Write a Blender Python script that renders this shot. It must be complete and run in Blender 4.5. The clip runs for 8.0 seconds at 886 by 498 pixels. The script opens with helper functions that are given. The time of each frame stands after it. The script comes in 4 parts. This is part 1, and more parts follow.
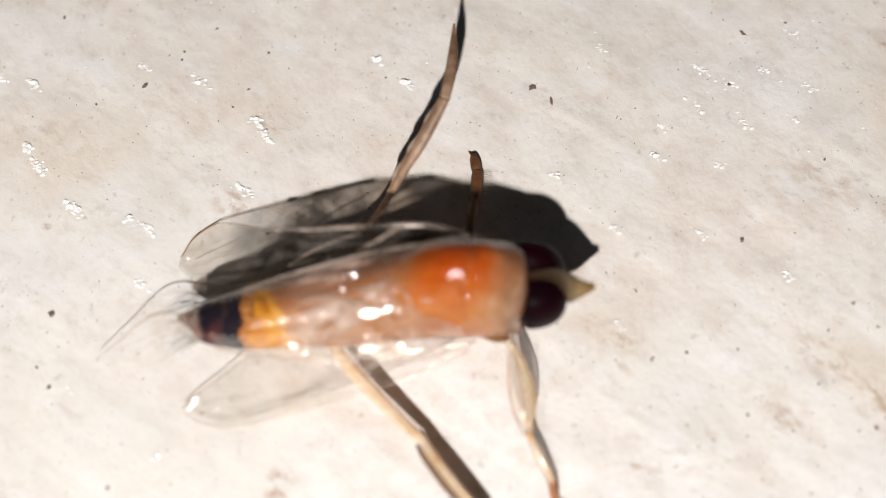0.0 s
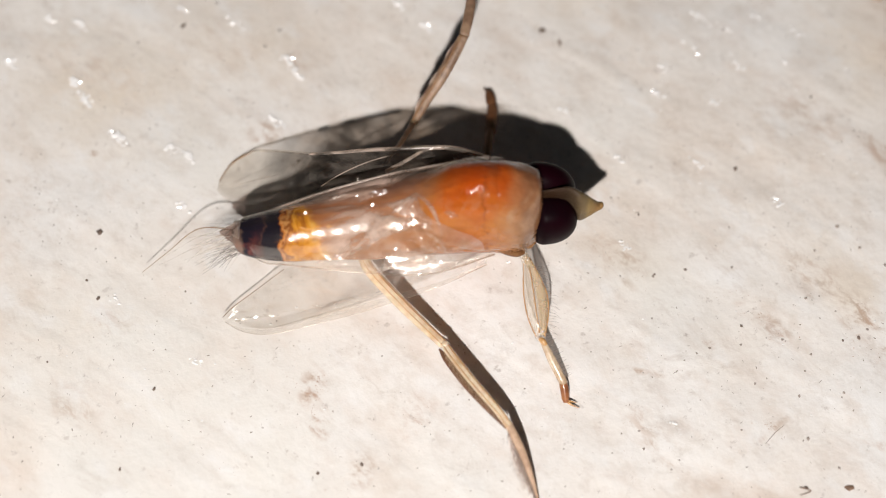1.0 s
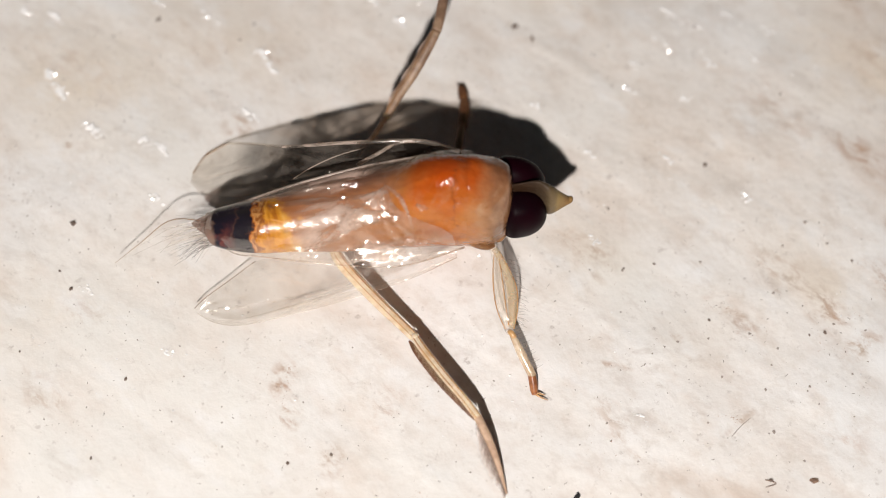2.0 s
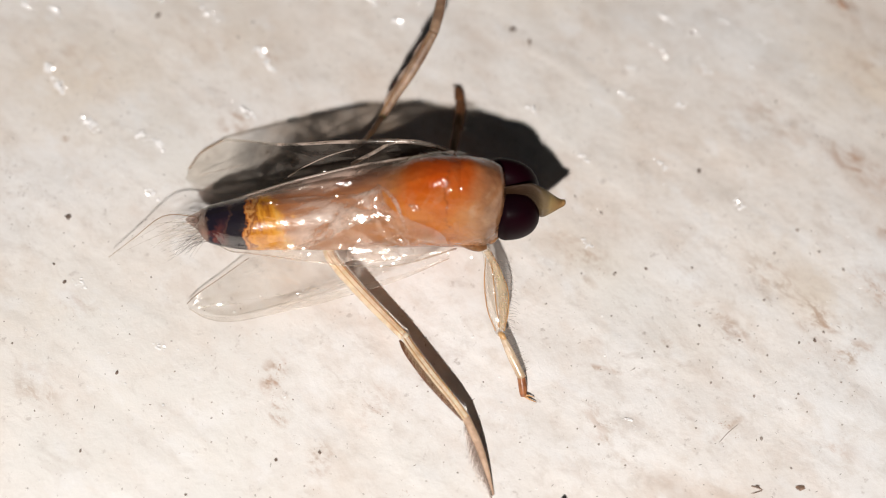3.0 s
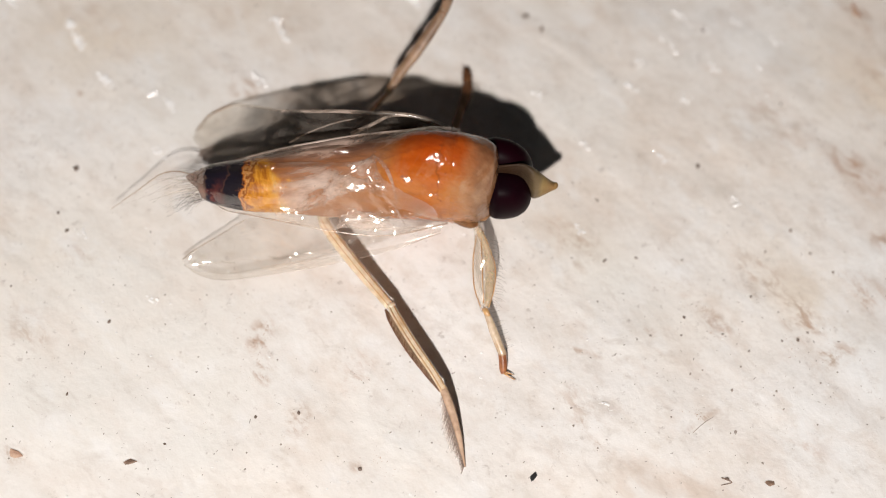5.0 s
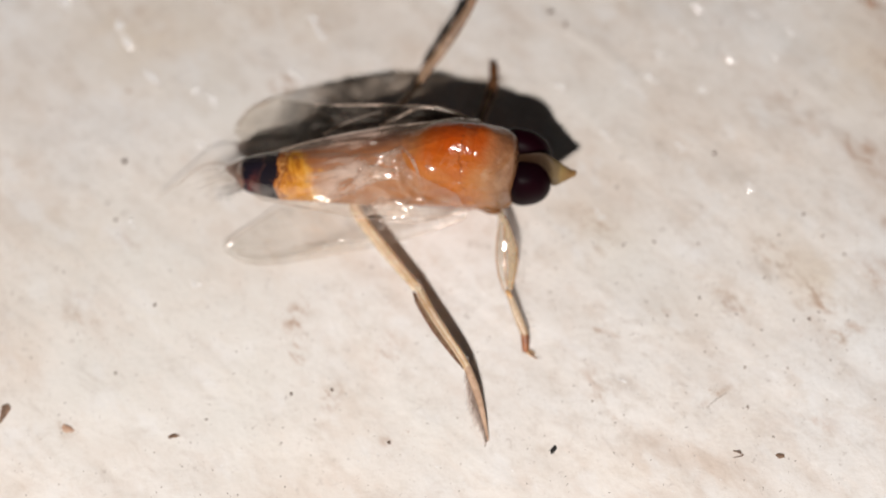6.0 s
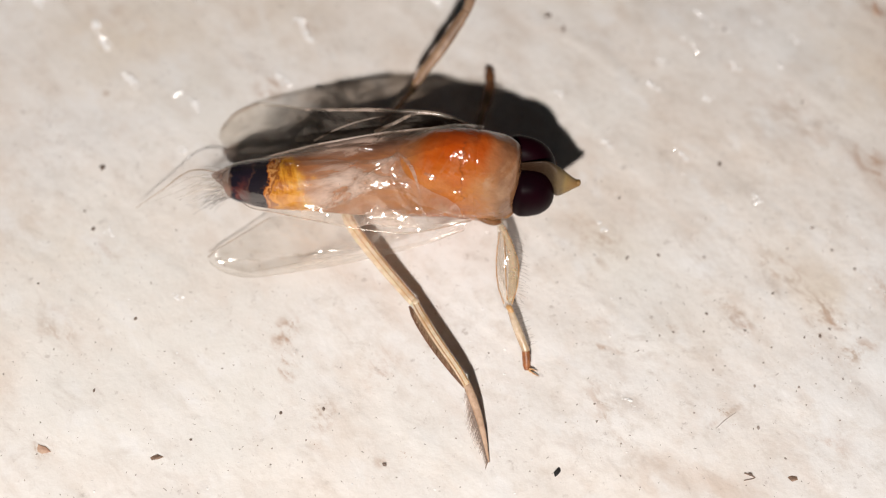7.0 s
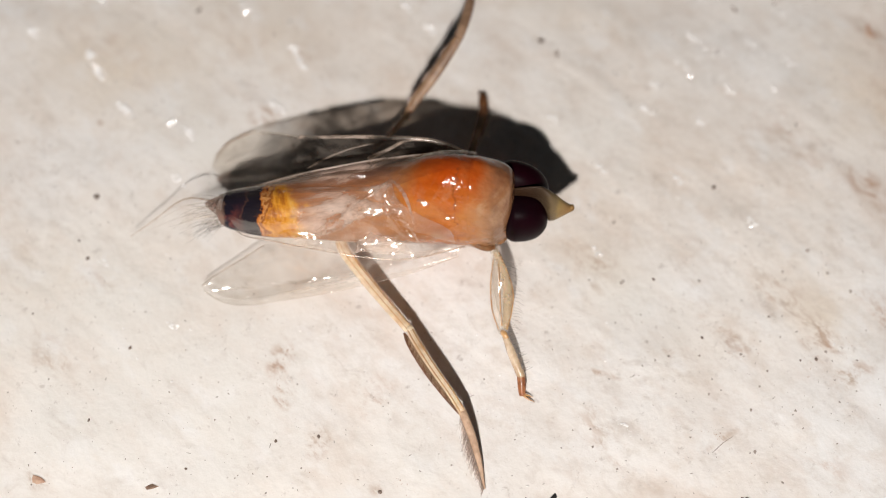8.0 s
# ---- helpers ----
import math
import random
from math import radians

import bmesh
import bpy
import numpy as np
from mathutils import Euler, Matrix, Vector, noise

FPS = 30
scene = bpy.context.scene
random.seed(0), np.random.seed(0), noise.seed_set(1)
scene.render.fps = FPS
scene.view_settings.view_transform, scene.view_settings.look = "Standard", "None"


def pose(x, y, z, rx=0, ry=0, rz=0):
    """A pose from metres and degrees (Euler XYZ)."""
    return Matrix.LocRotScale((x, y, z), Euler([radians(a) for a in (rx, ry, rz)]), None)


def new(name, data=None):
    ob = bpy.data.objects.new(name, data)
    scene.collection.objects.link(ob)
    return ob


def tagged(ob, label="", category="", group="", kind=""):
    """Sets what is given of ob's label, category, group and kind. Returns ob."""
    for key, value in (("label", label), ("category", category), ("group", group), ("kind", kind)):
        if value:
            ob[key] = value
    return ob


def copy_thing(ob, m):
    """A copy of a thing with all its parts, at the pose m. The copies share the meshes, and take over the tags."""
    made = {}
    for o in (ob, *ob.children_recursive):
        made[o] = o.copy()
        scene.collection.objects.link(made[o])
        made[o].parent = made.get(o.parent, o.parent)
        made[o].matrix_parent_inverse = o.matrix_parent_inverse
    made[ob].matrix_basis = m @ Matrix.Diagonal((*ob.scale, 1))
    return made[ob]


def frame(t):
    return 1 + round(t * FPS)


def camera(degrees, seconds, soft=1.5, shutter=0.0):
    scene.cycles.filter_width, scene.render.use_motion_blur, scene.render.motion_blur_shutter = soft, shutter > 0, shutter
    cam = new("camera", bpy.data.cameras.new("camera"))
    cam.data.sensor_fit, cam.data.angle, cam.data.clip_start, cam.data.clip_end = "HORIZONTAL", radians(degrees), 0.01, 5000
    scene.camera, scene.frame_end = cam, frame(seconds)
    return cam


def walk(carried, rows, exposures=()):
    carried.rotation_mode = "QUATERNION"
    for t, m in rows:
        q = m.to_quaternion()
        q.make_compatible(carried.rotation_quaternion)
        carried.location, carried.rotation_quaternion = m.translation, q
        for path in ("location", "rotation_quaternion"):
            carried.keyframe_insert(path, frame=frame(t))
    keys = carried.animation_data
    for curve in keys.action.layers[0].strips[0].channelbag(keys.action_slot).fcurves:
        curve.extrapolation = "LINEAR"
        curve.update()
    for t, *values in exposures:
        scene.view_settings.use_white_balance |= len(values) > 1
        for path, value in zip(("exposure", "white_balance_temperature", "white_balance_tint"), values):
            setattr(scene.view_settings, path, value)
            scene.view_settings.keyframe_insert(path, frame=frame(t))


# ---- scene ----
# A small water bug lies on a pale plastered surface, filmed by a phone held close above it with its own torch on.
MM = 0.001
cam = camera(30.0, 8.0, soft=1.1)
cam.data.dof.use_dof = True
cam.data.dof.focus_distance = 31.6 * MM
cam.data.dof.aperture_fstop = 60.0

PATH = [
    (0.0, pose(0.00055, -0.01099, 0.02786, 24.36, 0.36, 0.04)),
    (0.1, pose(0.00031, -0.01101, 0.02850, 24.87, 0.81, 0.00)),
    (0.2, pose(0.00019, -0.01186, 0.02863, 25.26, 0.03, 0.02)),
    (0.3, pose(-0.00011, -0.01215, 0.02862, 24.53, -0.71, -0.22)),
    (0.4, pose(-0.00050, -0.01245, 0.02871, 24.21, -1.00, -0.18)),
    (0.5, pose(-0.00073, -0.01298, 0.02890, 24.51, -1.02, -0.04)),
    (0.7, pose(-0.00081, -0.01316, 0.02937, 24.18, -0.57, 0.10)),
    (1.0, pose(-0.00046, -0.01358, 0.02953, 24.70, -0.81, -0.18)),
    (1.2, pose(-0.00050, -0.01355, 0.02978, 24.23, -1.03, -0.31)),
    (1.5, pose(-0.00028, -0.01336, 0.02992, 24.00, -0.96, -0.23)),
    (1.7, pose(-0.00025, -0.01355, 0.02981, 24.29, -1.30, -0.22)),
    (2.8, pose(0.00024, -0.01406, 0.02962, 25.19, -1.56, 0.79)),
    (3.0, pose(0.00014, -0.01391, 0.02981, 24.79, -1.61, 1.10)),
    (3.2, pose(0.00065, -0.01370, 0.02993, 24.62, -1.47, 1.57)),
    (3.3, pose(0.00069, -0.01404, 0.02991, 25.69, -1.83, 1.67)),
    (3.4, pose(0.00086, -0.01414, 0.02986, 25.13, -1.63, 2.03)),
    (3.5, pose(0.00090, -0.01426, 0.02980, 24.89, -1.74, 2.21)),
    (3.6, pose(0.00108, -0.01436, 0.02975, 24.36, -1.63, 2.66)),
    (3.7, pose(0.00130, -0.01416, 0.02977, 24.44, -1.38, 2.97)),
    (3.8, pose(0.00135, -0.01399, 0.02983, 25.00, -1.16, 3.35)),
    (3.9, pose(0.00119, -0.01390, 0.02976, 25.08, -1.24, 3.87)),
    (4.0, pose(0.00125, -0.01430, 0.02950, 25.39, -1.25, 4.32)),
    (4.2, pose(0.00151, -0.01449, 0.02938, 24.78, -1.38, 4.77)),
    (4.3, pose(0.00168, -0.01432, 0.02946, 24.53, -1.50, 4.93)),
    (4.4, pose(0.00165, -0.01423, 0.02958, 25.10, -1.41, 4.99)),
    (4.5, pose(0.00176, -0.01424, 0.02958, 25.48, -1.04, 5.18)),
    (4.7, pose(0.00175, -0.01439, 0.02960, 24.98, -1.33, 5.52)),
    (5.8, pose(0.00259, -0.01544, 0.03161, 25.95, 1.25, 6.47)),
    (6.0, pose(0.00302, -0.01547, 0.03151, 24.91, 1.77, 6.63)),
    (6.1, pose(0.00307, -0.01543, 0.03218, 26.10, 2.29, 5.69)),
    (6.2, pose(0.00283, -0.01558, 0.03225, 25.91, 2.34, 6.44)),
    (6.3, pose(0.00300, -0.01503, 0.03134, 25.87, 0.91, 5.85)),
    (6.4, pose(0.00280, -0.01466, 0.03049, 25.80, -0.19, 4.91)),
    (6.5, pose(0.00275, -0.01465, 0.03105, 26.67, 0.63, 5.01)),
    (6.6, pose(0.00283, -0.01480, 0.03059, 26.60, 0.39, 5.19)),
    (6.8, pose(0.00203, -0.01518, 0.03020, 26.46, -0.38, 5.42)),
    (7.0, pose(0.00166, -0.01505, 0.03010, 25.48, -0.46, 5.94)),
    (7.3, pose(0.00182, -0.01488, 0.03028, 25.94, -0.06, 5.76)),
    (7.5, pose(0.00197, -0.01460, 0.02992, 26.28, 0.00, 5.45)),
    (7.8, pose(0.00198, -0.01481, 0.02999, 26.14, 0.08, 5.56)),
    (8.0, pose(0.00194, -0.01498, 0.03008, 26.34, 0.04, 5.59)),
]

# the phone settles its brightness and white balance: seconds, stops, kelvin, tint
LOOK = [(0.0, 0.04, 6430, 9), (1.5, 0.01, 6500, 10), (4.5, 0.01, 6510, 10), (6.0, -0.03, 6610, 11), (6.5, 0.01, 6620, 11), (8.0, 0.01, 6540, 10)]

# the torch is carried with the camera, a little behind and below it
TORCH_OFFSET = pose(-0.0042, -0.0177, 0.0273)

# ---- world: a dim room ----
world = bpy.data.worlds.new("room")
scene.world = world
world.use_nodes = True
world.node_tree.nodes["Background"].inputs[0].default_value = (0.86, 0.94, 1.0, 1)
world.node_tree.nodes["Background"].inputs[1].default_value = 0.018


# ---- materials ----
def material(name):
    m = bpy.data.materials.new(name)
    m.use_nodes = True
    nt = m.node_tree
    return m, nt, nt.nodes["Principled BSDF"], nt.nodes["Material Output"]


def node(nt, kind, **kw):
    n = nt.nodes.new(kind)
    for k, v in kw.items():
        if k in n.inputs:
            n.inputs[k].default_value = v
    return n


def noise_tex(nt, coord, scale, detail=4.0, rough=0.55, stretch=(1, 1, 1), turn=0.0, distortion=0.0):
    mp = node(nt, "ShaderNodeMapping")
    mp.inputs["Scale"].default_value = stretch
    mp.inputs["Rotation"].default_value = (0, 0, radians(turn))
    nt.links.new(coord, mp.inputs["Vector"])
    n = node(nt, "ShaderNodeTexNoise", Scale=scale, Detail=detail, Roughness=rough, Distortion=distortion)
    nt.links.new(mp.outputs[0], n.inputs["Vector"])
    return n.outputs["Fac"]


def ramp(nt, fac, *stops):
    r = nt.nodes.new("ShaderNodeValToRGB")
    while len(r.color_ramp.elements) < len(stops):
        r.color_ramp.elements.new(0.5)
    for e, (p, c) in zip(r.color_ramp.elements, stops):
        e.position, e.color = p, (*c, 1) if len(c) == 3 else c
    nt.links.new(fac, r.inputs[0])
    return r.outputs[0]


def mixed(nt, fac, a, b, blend="MIX"):
    m = nt.nodes.new("ShaderNodeMix")
    m.data_type, m.blend_type = "RGBA", blend
    for socket, v in ((m.inputs[0], fac), (m.inputs[6], a), (m.inputs[7], b)):
        if isinstance(v, (int, float)):
            socket.default_value = v
        elif isinstance(v, tuple):
            socket.default_value = (*v, 1)
        else:
            nt.links.new(v, socket)
    return m.outputs[2]


def object_coord(nt):
    return nt.nodes.new("ShaderNodeTexCoord").outputs["Object"]


def bump(nt, height, strength, distance, bsdf, before=None):
    b = node(nt, "ShaderNodeBump", Strength=strength, Distance=distance)
    nt.links.new(height, b.inputs["Height"])
    if before is not None:
        nt.links.new(before, b.inputs["Normal"])
    nt.links.new(b.outputs[0], bsdf.inputs["Normal"])
    return b.outputs[0]


def turned(nt, coord, turn, stretch):
    """coord turned about z, then stretched, so that a grain runs along that turn."""
    a = node(nt, "ShaderNodeMapping")
    a.inputs["Rotation"].default_value = (0, 0, radians(turn))
    nt.links.new(coord, a.inputs["Vector"])
    b = node(nt, "ShaderNodeMapping")
    b.inputs["Scale"].default_value = stretch
    nt.links.new(a.outputs[0], b.inputs["Vector"])
    return b.outputs[0]


STAINS = [  # x, y, half length, half width in millimetres, turn, strength
    (-2.49, -2.90, 0.55, 0.30, 80, 0.8), (-2.33, -3.55, 0.45, 0.28, -70, 0.95), (-1.47, -4.60, 0.45, 0.22, 60, 0.75), (-6.96, -3.23, 0.75, 0.45, -30, 0.45),
    (-6.41, -1.51, 0.6, 0.45, 0, 0.4), (3.50, -0.10, 0.95, 0.38, -32, 0.5), (6.38, -1.66, 0.48, 0.28, -40, 0.9), (7.32, -0.57, 1.2, 0.5, -40, 0.5),
    (8.06, -1.37, 0.75, 0.45, -55, 0.85), (8.66, -2.12, 0.6, 0.32, 25, 0.9), (9.29, -0.67, 0.7, 0.5, -40, 0.6), (5.68, -1.12, 0.30, 0.12, 15, 0.3),
    (3.66, -2.02, 0.25, 0.2, 30, 0.18), (9.70, 0.52, 0.4, 0.35, 0, 0.7), (-7.20, 4.10, 1.9, 0.8, -38, 0.22), (-7.04, 2.12, 0.13, 0.10, 0, 1.3),
    (-3.60, 2.58, 0.45, 0.35, 0, 0.8), (9.17, 2.09, 1.1, 0.4, -40, 0.7), (9.60, 4.57, 1.5, 0.9, -40, 0.3), (9.20, 5.95, 0.6, 0.3, -55, 1.2),
    (7.57, 3.07, 1.3, 0.6, -40, 0.42), (-4.60, 4.60, 2.0, 1.1, -30, 0.18), (-2.90, 4.30, 0.5, 0.3, -20, 0.6), (-0.27, -5.34, 0.22, 0.16, 0, 0.5),
    (6.18, -3.72, 0.6, 0.10, 40, 0.55), (-6.73, -5.77, 0.3, 0.25, 0, 0.9),
    (3.80, -2.55, 0.55, 0.09, -12, 0.6), (4.05, -4.00, 0.45, 0.16, -10, 0.75), (4.26, -4.42, 0.6, 0.10, -35, 0.35), (3.45, -0.60, 0.5, 0.14, -40, 0.45),
    (8.20, -4.10, 0.7, 0.4, -30, 0.3), (7.15, -1.00, 0.16, 0.09, 0, 0.7), (5.10, -1.95, 0.2, 0.12, -40, 0.5), (8.02, -1.28, 0.4, 0.16, -60, 0.5), (-0.49, -3.41, 0.7, 0.35, 70, 0.45), (-1.56, -4.4, 0.4, 0.22, 60, 0.8),
    (3.85, -3.65, 0.7, 0.35, -40, 0.45)]


WASHES = [(-6.8, 3.6, 3.6, 2.4, -38, 0.9), (-4.4, 5.0, 2.8, 1.6, -30, 0.8), (-7.2, -1.6, 1.6, 1.2, 0, 0.6), (9.6, 4.0, 3.2, 1.8, -40, 0.9), (8.2, -0.9, 2.2, 1.0, -40, 0.7), (3.6, -0.2, 1.6, 0.7, -30, 0.6), (2.0, 6.2, 2.4, 1.2, -20, 0.6)]


COOLS = [(-5.2, -3.6, 5.4, 3.8, -30, 1.3), (0.4, -4.6, 3.0, 2.0, 0, 0.6), (4.6, -1.2, 2.2, 1.1, -40, 0.8), (3.4, 3.0, 2.2, 1.2, -40, 0.6), (-4.6, 1.8, 2.4, 1.2, -35, 0.6)]


def stain_mask(nt, c, patches):
    """The strongest of the soft patches at each place."""
    mask = None
    for x, y, rx, ry, turn, strength in patches:
        mp = node(nt, "ShaderNodeMapping")
        mp.vector_type = "TEXTURE"
        mp.inputs["Location"].default_value = (x * MM, y * MM, 0)
        mp.inputs["Rotation"].default_value = (0, 0, radians(turn))
        mp.inputs["Scale"].default_value = (rx * MM, ry * MM, 1)
        nt.links.new(c, mp.inputs["Vector"])
        g = node(nt, "ShaderNodeTexGradient")
        g.gradient_type = "SPHERICAL"
        nt.links.new(mp.outputs[0], g.inputs["Vector"])
        one = linear(nt, g.outputs["Fac"], strength)
        if mask is not None:
            top = nt.nodes.new("ShaderNodeMath")
            top.operation = "MAXIMUM"
            nt.links.new(mask, top.inputs[0])
            nt.links.new(one, top.inputs[1])
            one = top.outputs[0]
        mask = one
    return mask


def plaster():
    m, nt, p, out = material("plaster")
    c = object_coord(nt)
    streaks = turned(nt, c, 38, (0.45, 1.5, 1))
    broad = noise_tex(nt, c, 150, 5, 0.6)
    base = ramp(nt, broad, (0.34, (0.775, 0.705, 0.640)), (0.47, (0.805, 0.770, 0.730)), (0.58, (0.815, 0.800, 0.780)), (0.70, (0.805, 0.812, 0.812)))
    long = noise_tex(nt, turned(nt, c, 38, (0.42, 1.3, 1)), 560, 2, 0.5, distortion=0.4)
    base = mixed(nt, 0.32, base, ramp(nt, long, (0.32, (0.80, 0.755, 0.72)), (0.56, (1, 1, 1))), "MULTIPLY")
    brush = noise_tex(nt, turned(nt, c, 40, (0.95, 1.05, 1)), 1150, 5, 0.62, distortion=0.6)
    base = mixed(nt, 0.20, base, ramp(nt, brush, (0.34, (0.82, 0.78, 0.74)), (0.54, (1, 1, 1))), "MULTIPLY")
    cloud = noise_tex(nt, turned(nt, c, 40, (0.75, 1.2, 1)), 1500, 4, 0.6)
    base = mixed(nt, 0.5, base, ramp(nt, cloud, (0.34, (0.86, 0.80, 0.76)), (0.50, (1, 1, 1))), "MULTIPLY")
    grain = noise_tex(nt, c, 2600, 5, 0.72)
    base = mixed(nt, 0.38, base, ramp(nt, grain, (0.32, (0.78, 0.74, 0.69)), (0.5, (1, 1, 1))), "MULTIPLY")
    stain = noise_tex(nt, turned(nt, c, 40, (0.6, 1.3, 1)), 330, 5, 0.62, distortion=0.8)
    base = mixed(nt, ramp(nt, stain, (0.54, (0, 0, 0)), (0.63, (0.14, 0.14, 0.14)), (0.74, (0.5, 0.5, 0.5))), base, (0.50, 0.37, 0.28))
    dirt = noise_tex(nt, turned(nt, c, 38, (0.7, 1.3, 1)), 3000, 7, 0.70, distortion=0.4)
    wash = mixed(nt, 1.0, ramp(nt, stain_mask(nt, c, WASHES), (0.0, (0, 0, 0)), (0.8, (1, 1, 1))), ramp(nt, noise_tex(nt, c, 420, 6, 0.7), (0.36, (0.15, 0.15, 0.15)), (0.60, (0.8, 0.8, 0.8))), "MULTIPLY")
    base = mixed(nt, wash, base, (0.735, 0.655, 0.555))
    cool = mixed(nt, 1.0, ramp(nt, stain_mask(nt, c, COOLS), (0.0, (0, 0, 0)), (0.7, (1, 1, 1))), ramp(nt, noise_tex(nt, c, 380, 5, 0.65), (0.34, (0.2, 0.2, 0.2)), (0.58, (0.75, 0.75, 0.75))), "MULTIPLY")
    base = mixed(nt, cool, base, (0.772, 0.765, 0.732))
    patch = stain_mask(nt, c, STAINS)
    tan = ramp(nt, noise_tex(nt, c, 800, 4, 0.6), (0.40, (0.42, 0.245, 0.155)), (0.60, (0.43, 0.325, 0.245)))
    base = mixed(nt, mixed(nt, 1.0, ramp(nt, patch, (0.0, (0, 0, 0)), (0.55, (1, 1, 1))), ramp(nt, dirt, (0.43, (0.03, 0.03, 0.03)), (0.505, (0.24, 0.24, 0.24)), (0.59, (0.8, 0.8, 0.8))), "MULTIPLY"), base, tan)
    grey = noise_tex(nt, c, 900, 8, 0.78, distortion=0.4)
    base = mixed(nt, ramp(nt, grey, (0.64, (0, 0, 0)), (0.73, (0.3, 0.3, 0.3))), base, (0.40, 0.36, 0.33))
    smudge = noise_tex(nt, turned(nt, c, 36, (0.75, 1.25, 1)), 1500, 6, 0.7, distortion=0.6)
    where = ramp(nt, noise_tex(nt, c, 260, 4, 0.6), (0.40, (0.26, 0.26, 0.26)), (0.64, (0.7, 0.7, 0.7)))
    base = mixed(nt, mixed(nt, 1.0, ramp(nt, smudge, (0.545, (0, 0, 0)), (0.73, (0.7, 0.7, 0.7))), where, "MULTIPLY"), base, (0.44, 0.37, 0.32))
    marks = ramp(nt, noise_tex(nt, c, 4200, 6, 0.7), (0.61, (0, 0, 0)), (0.69, (0.8, 0.8, 0.8)))
    base = mixed(nt, mixed(nt, 1.0, marks, where, "MULTIPLY"), base, (0.30, 0.25, 0.22))
    light = ramp(nt, noise_tex(nt, turned(nt, c, 38, (0.75, 1.1, 1)), 1000, 4, 0.6), (0.55, (0, 0, 0)), (0.7, (0.55, 0.55, 0.55)))
    base = mixed(nt, light, base, (0.835, 0.838, 0.838))
    nt.links.new(base, p.inputs["Base Color"])
    gloss = noise_tex(nt, c, 700, 4, 0.6)
    nt.links.new(ramp(nt, gloss, (0.35, (0.34, 0.34, 0.34)), (0.65, (0.6, 0.6, 0.6))), p.inputs["Roughness"])
    p.inputs["Specular IOR Level"].default_value = 0.3
    n0 = bump(nt, long, 0.7, 0.00013, p)
    n1 = bump(nt, brush, 0.35, 0.00005, p, n0)
    n2 = bump(nt, noise_tex(nt, c, 1500, 5, 0.65), 0.55, 0.00005, p, n1)
    bump(nt, noise_tex(nt, c, 6500, 4, 0.7), 0.25, 0.000018, p, n2)
    return m


def simple(name, colour, rough=0.4, sss=0.0, coat=0.0, second=None, scale=1500.0, relief=0.25, spec=0.5, alpha=1.0):
    """A mottled surface; second: the colour of its patches."""
    m, nt, p, out = material(name)
    c = object_coord(nt)
    f = noise_tex(nt, c, scale, 5, 0.65)
    fine = noise_tex(nt, c, scale * 4, 3, 0.6)
    other = second or tuple(v * 0.65 for v in colour)
    col = ramp(nt, f, (0.36, other), (0.62, colour))
    col = mixed(nt, 0.5, col, ramp(nt, fine, (0.3, (0.75, 0.75, 0.75)), (0.6, (1, 1, 1))), "MULTIPLY")
    nt.links.new(col, p.inputs["Base Color"])
    p.inputs["Roughness"].default_value = rough
    p.inputs["Coat Weight"].default_value = coat
    p.inputs["Coat Roughness"].default_value = 0.07
    if sss:
        p.inputs["Subsurface Weight"].default_value = sss
        p.inputs["Subsurface Radius"].default_value = (1.0, 0.45, 0.2)
        p.inputs["Subsurface Scale"].default_value = 0.00035
    p.inputs["Specular IOR Level"].default_value = spec
    p.inputs["Alpha"].default_value = alpha
    if relief:
        bump(nt, f, relief, 0.00005, p)
    return m


def along_across(nt, c):
    """Shares along the bug (x) and across it (from its midline, far side positive), in millimetres."""
    xyz = nt.nodes.new("ShaderNodeSeparateXYZ")
    nt.links.new(c, xyz.inputs[0])
    return linear(nt, xyz.outputs[0], 1000.0), linear(nt, linear(nt, xyz.outputs[1], 1000.0, -0.07), 1.0, 0.0, linear(nt, xyz.outputs[0], -120.0))


def linear(nt, value, times, plus=0.0, other=None):
    """value * times + plus (or + another value)."""
    a = nt.nodes.new("ShaderNodeMath")
    a.operation = "MULTIPLY_ADD"
    a.inputs[1].default_value, a.inputs[2].default_value = times, plus
    nt.links.new(value, a.inputs[0])
    if other is not None:
        nt.links.new(other, a.inputs[2])
    return a.outputs[0]


def share(nt, value, low, high):
    m = nt.nodes.new("ShaderNodeMapRange")
    m.inputs[1].default_value, m.inputs[2].default_value = low, high
    nt.links.new(value, m.inputs[0])
    return m.outputs[0]


def hind_tone(nt, c, y):
    """Pinkish brown on the far side, amber along the middle, tan on the near side."""
    wob = linear(nt, noise_tex(nt, turned(nt, c, 8, (0.7, 1.5, 1)), 1900, 6, 0.72), 1.0, -0.5)
    col = ramp(nt, share(nt, linear(nt, wob, 0.9, 0.0, y), -0.45, 0.5), (0.15, (0.40, 0.19, 0.085)), (0.45, (0.40, 0.15, 0.045)), (0.62, (0.34, 0.15, 0.075)), (0.85, (0.26, 0.125, 0.08)))
    return wob, col


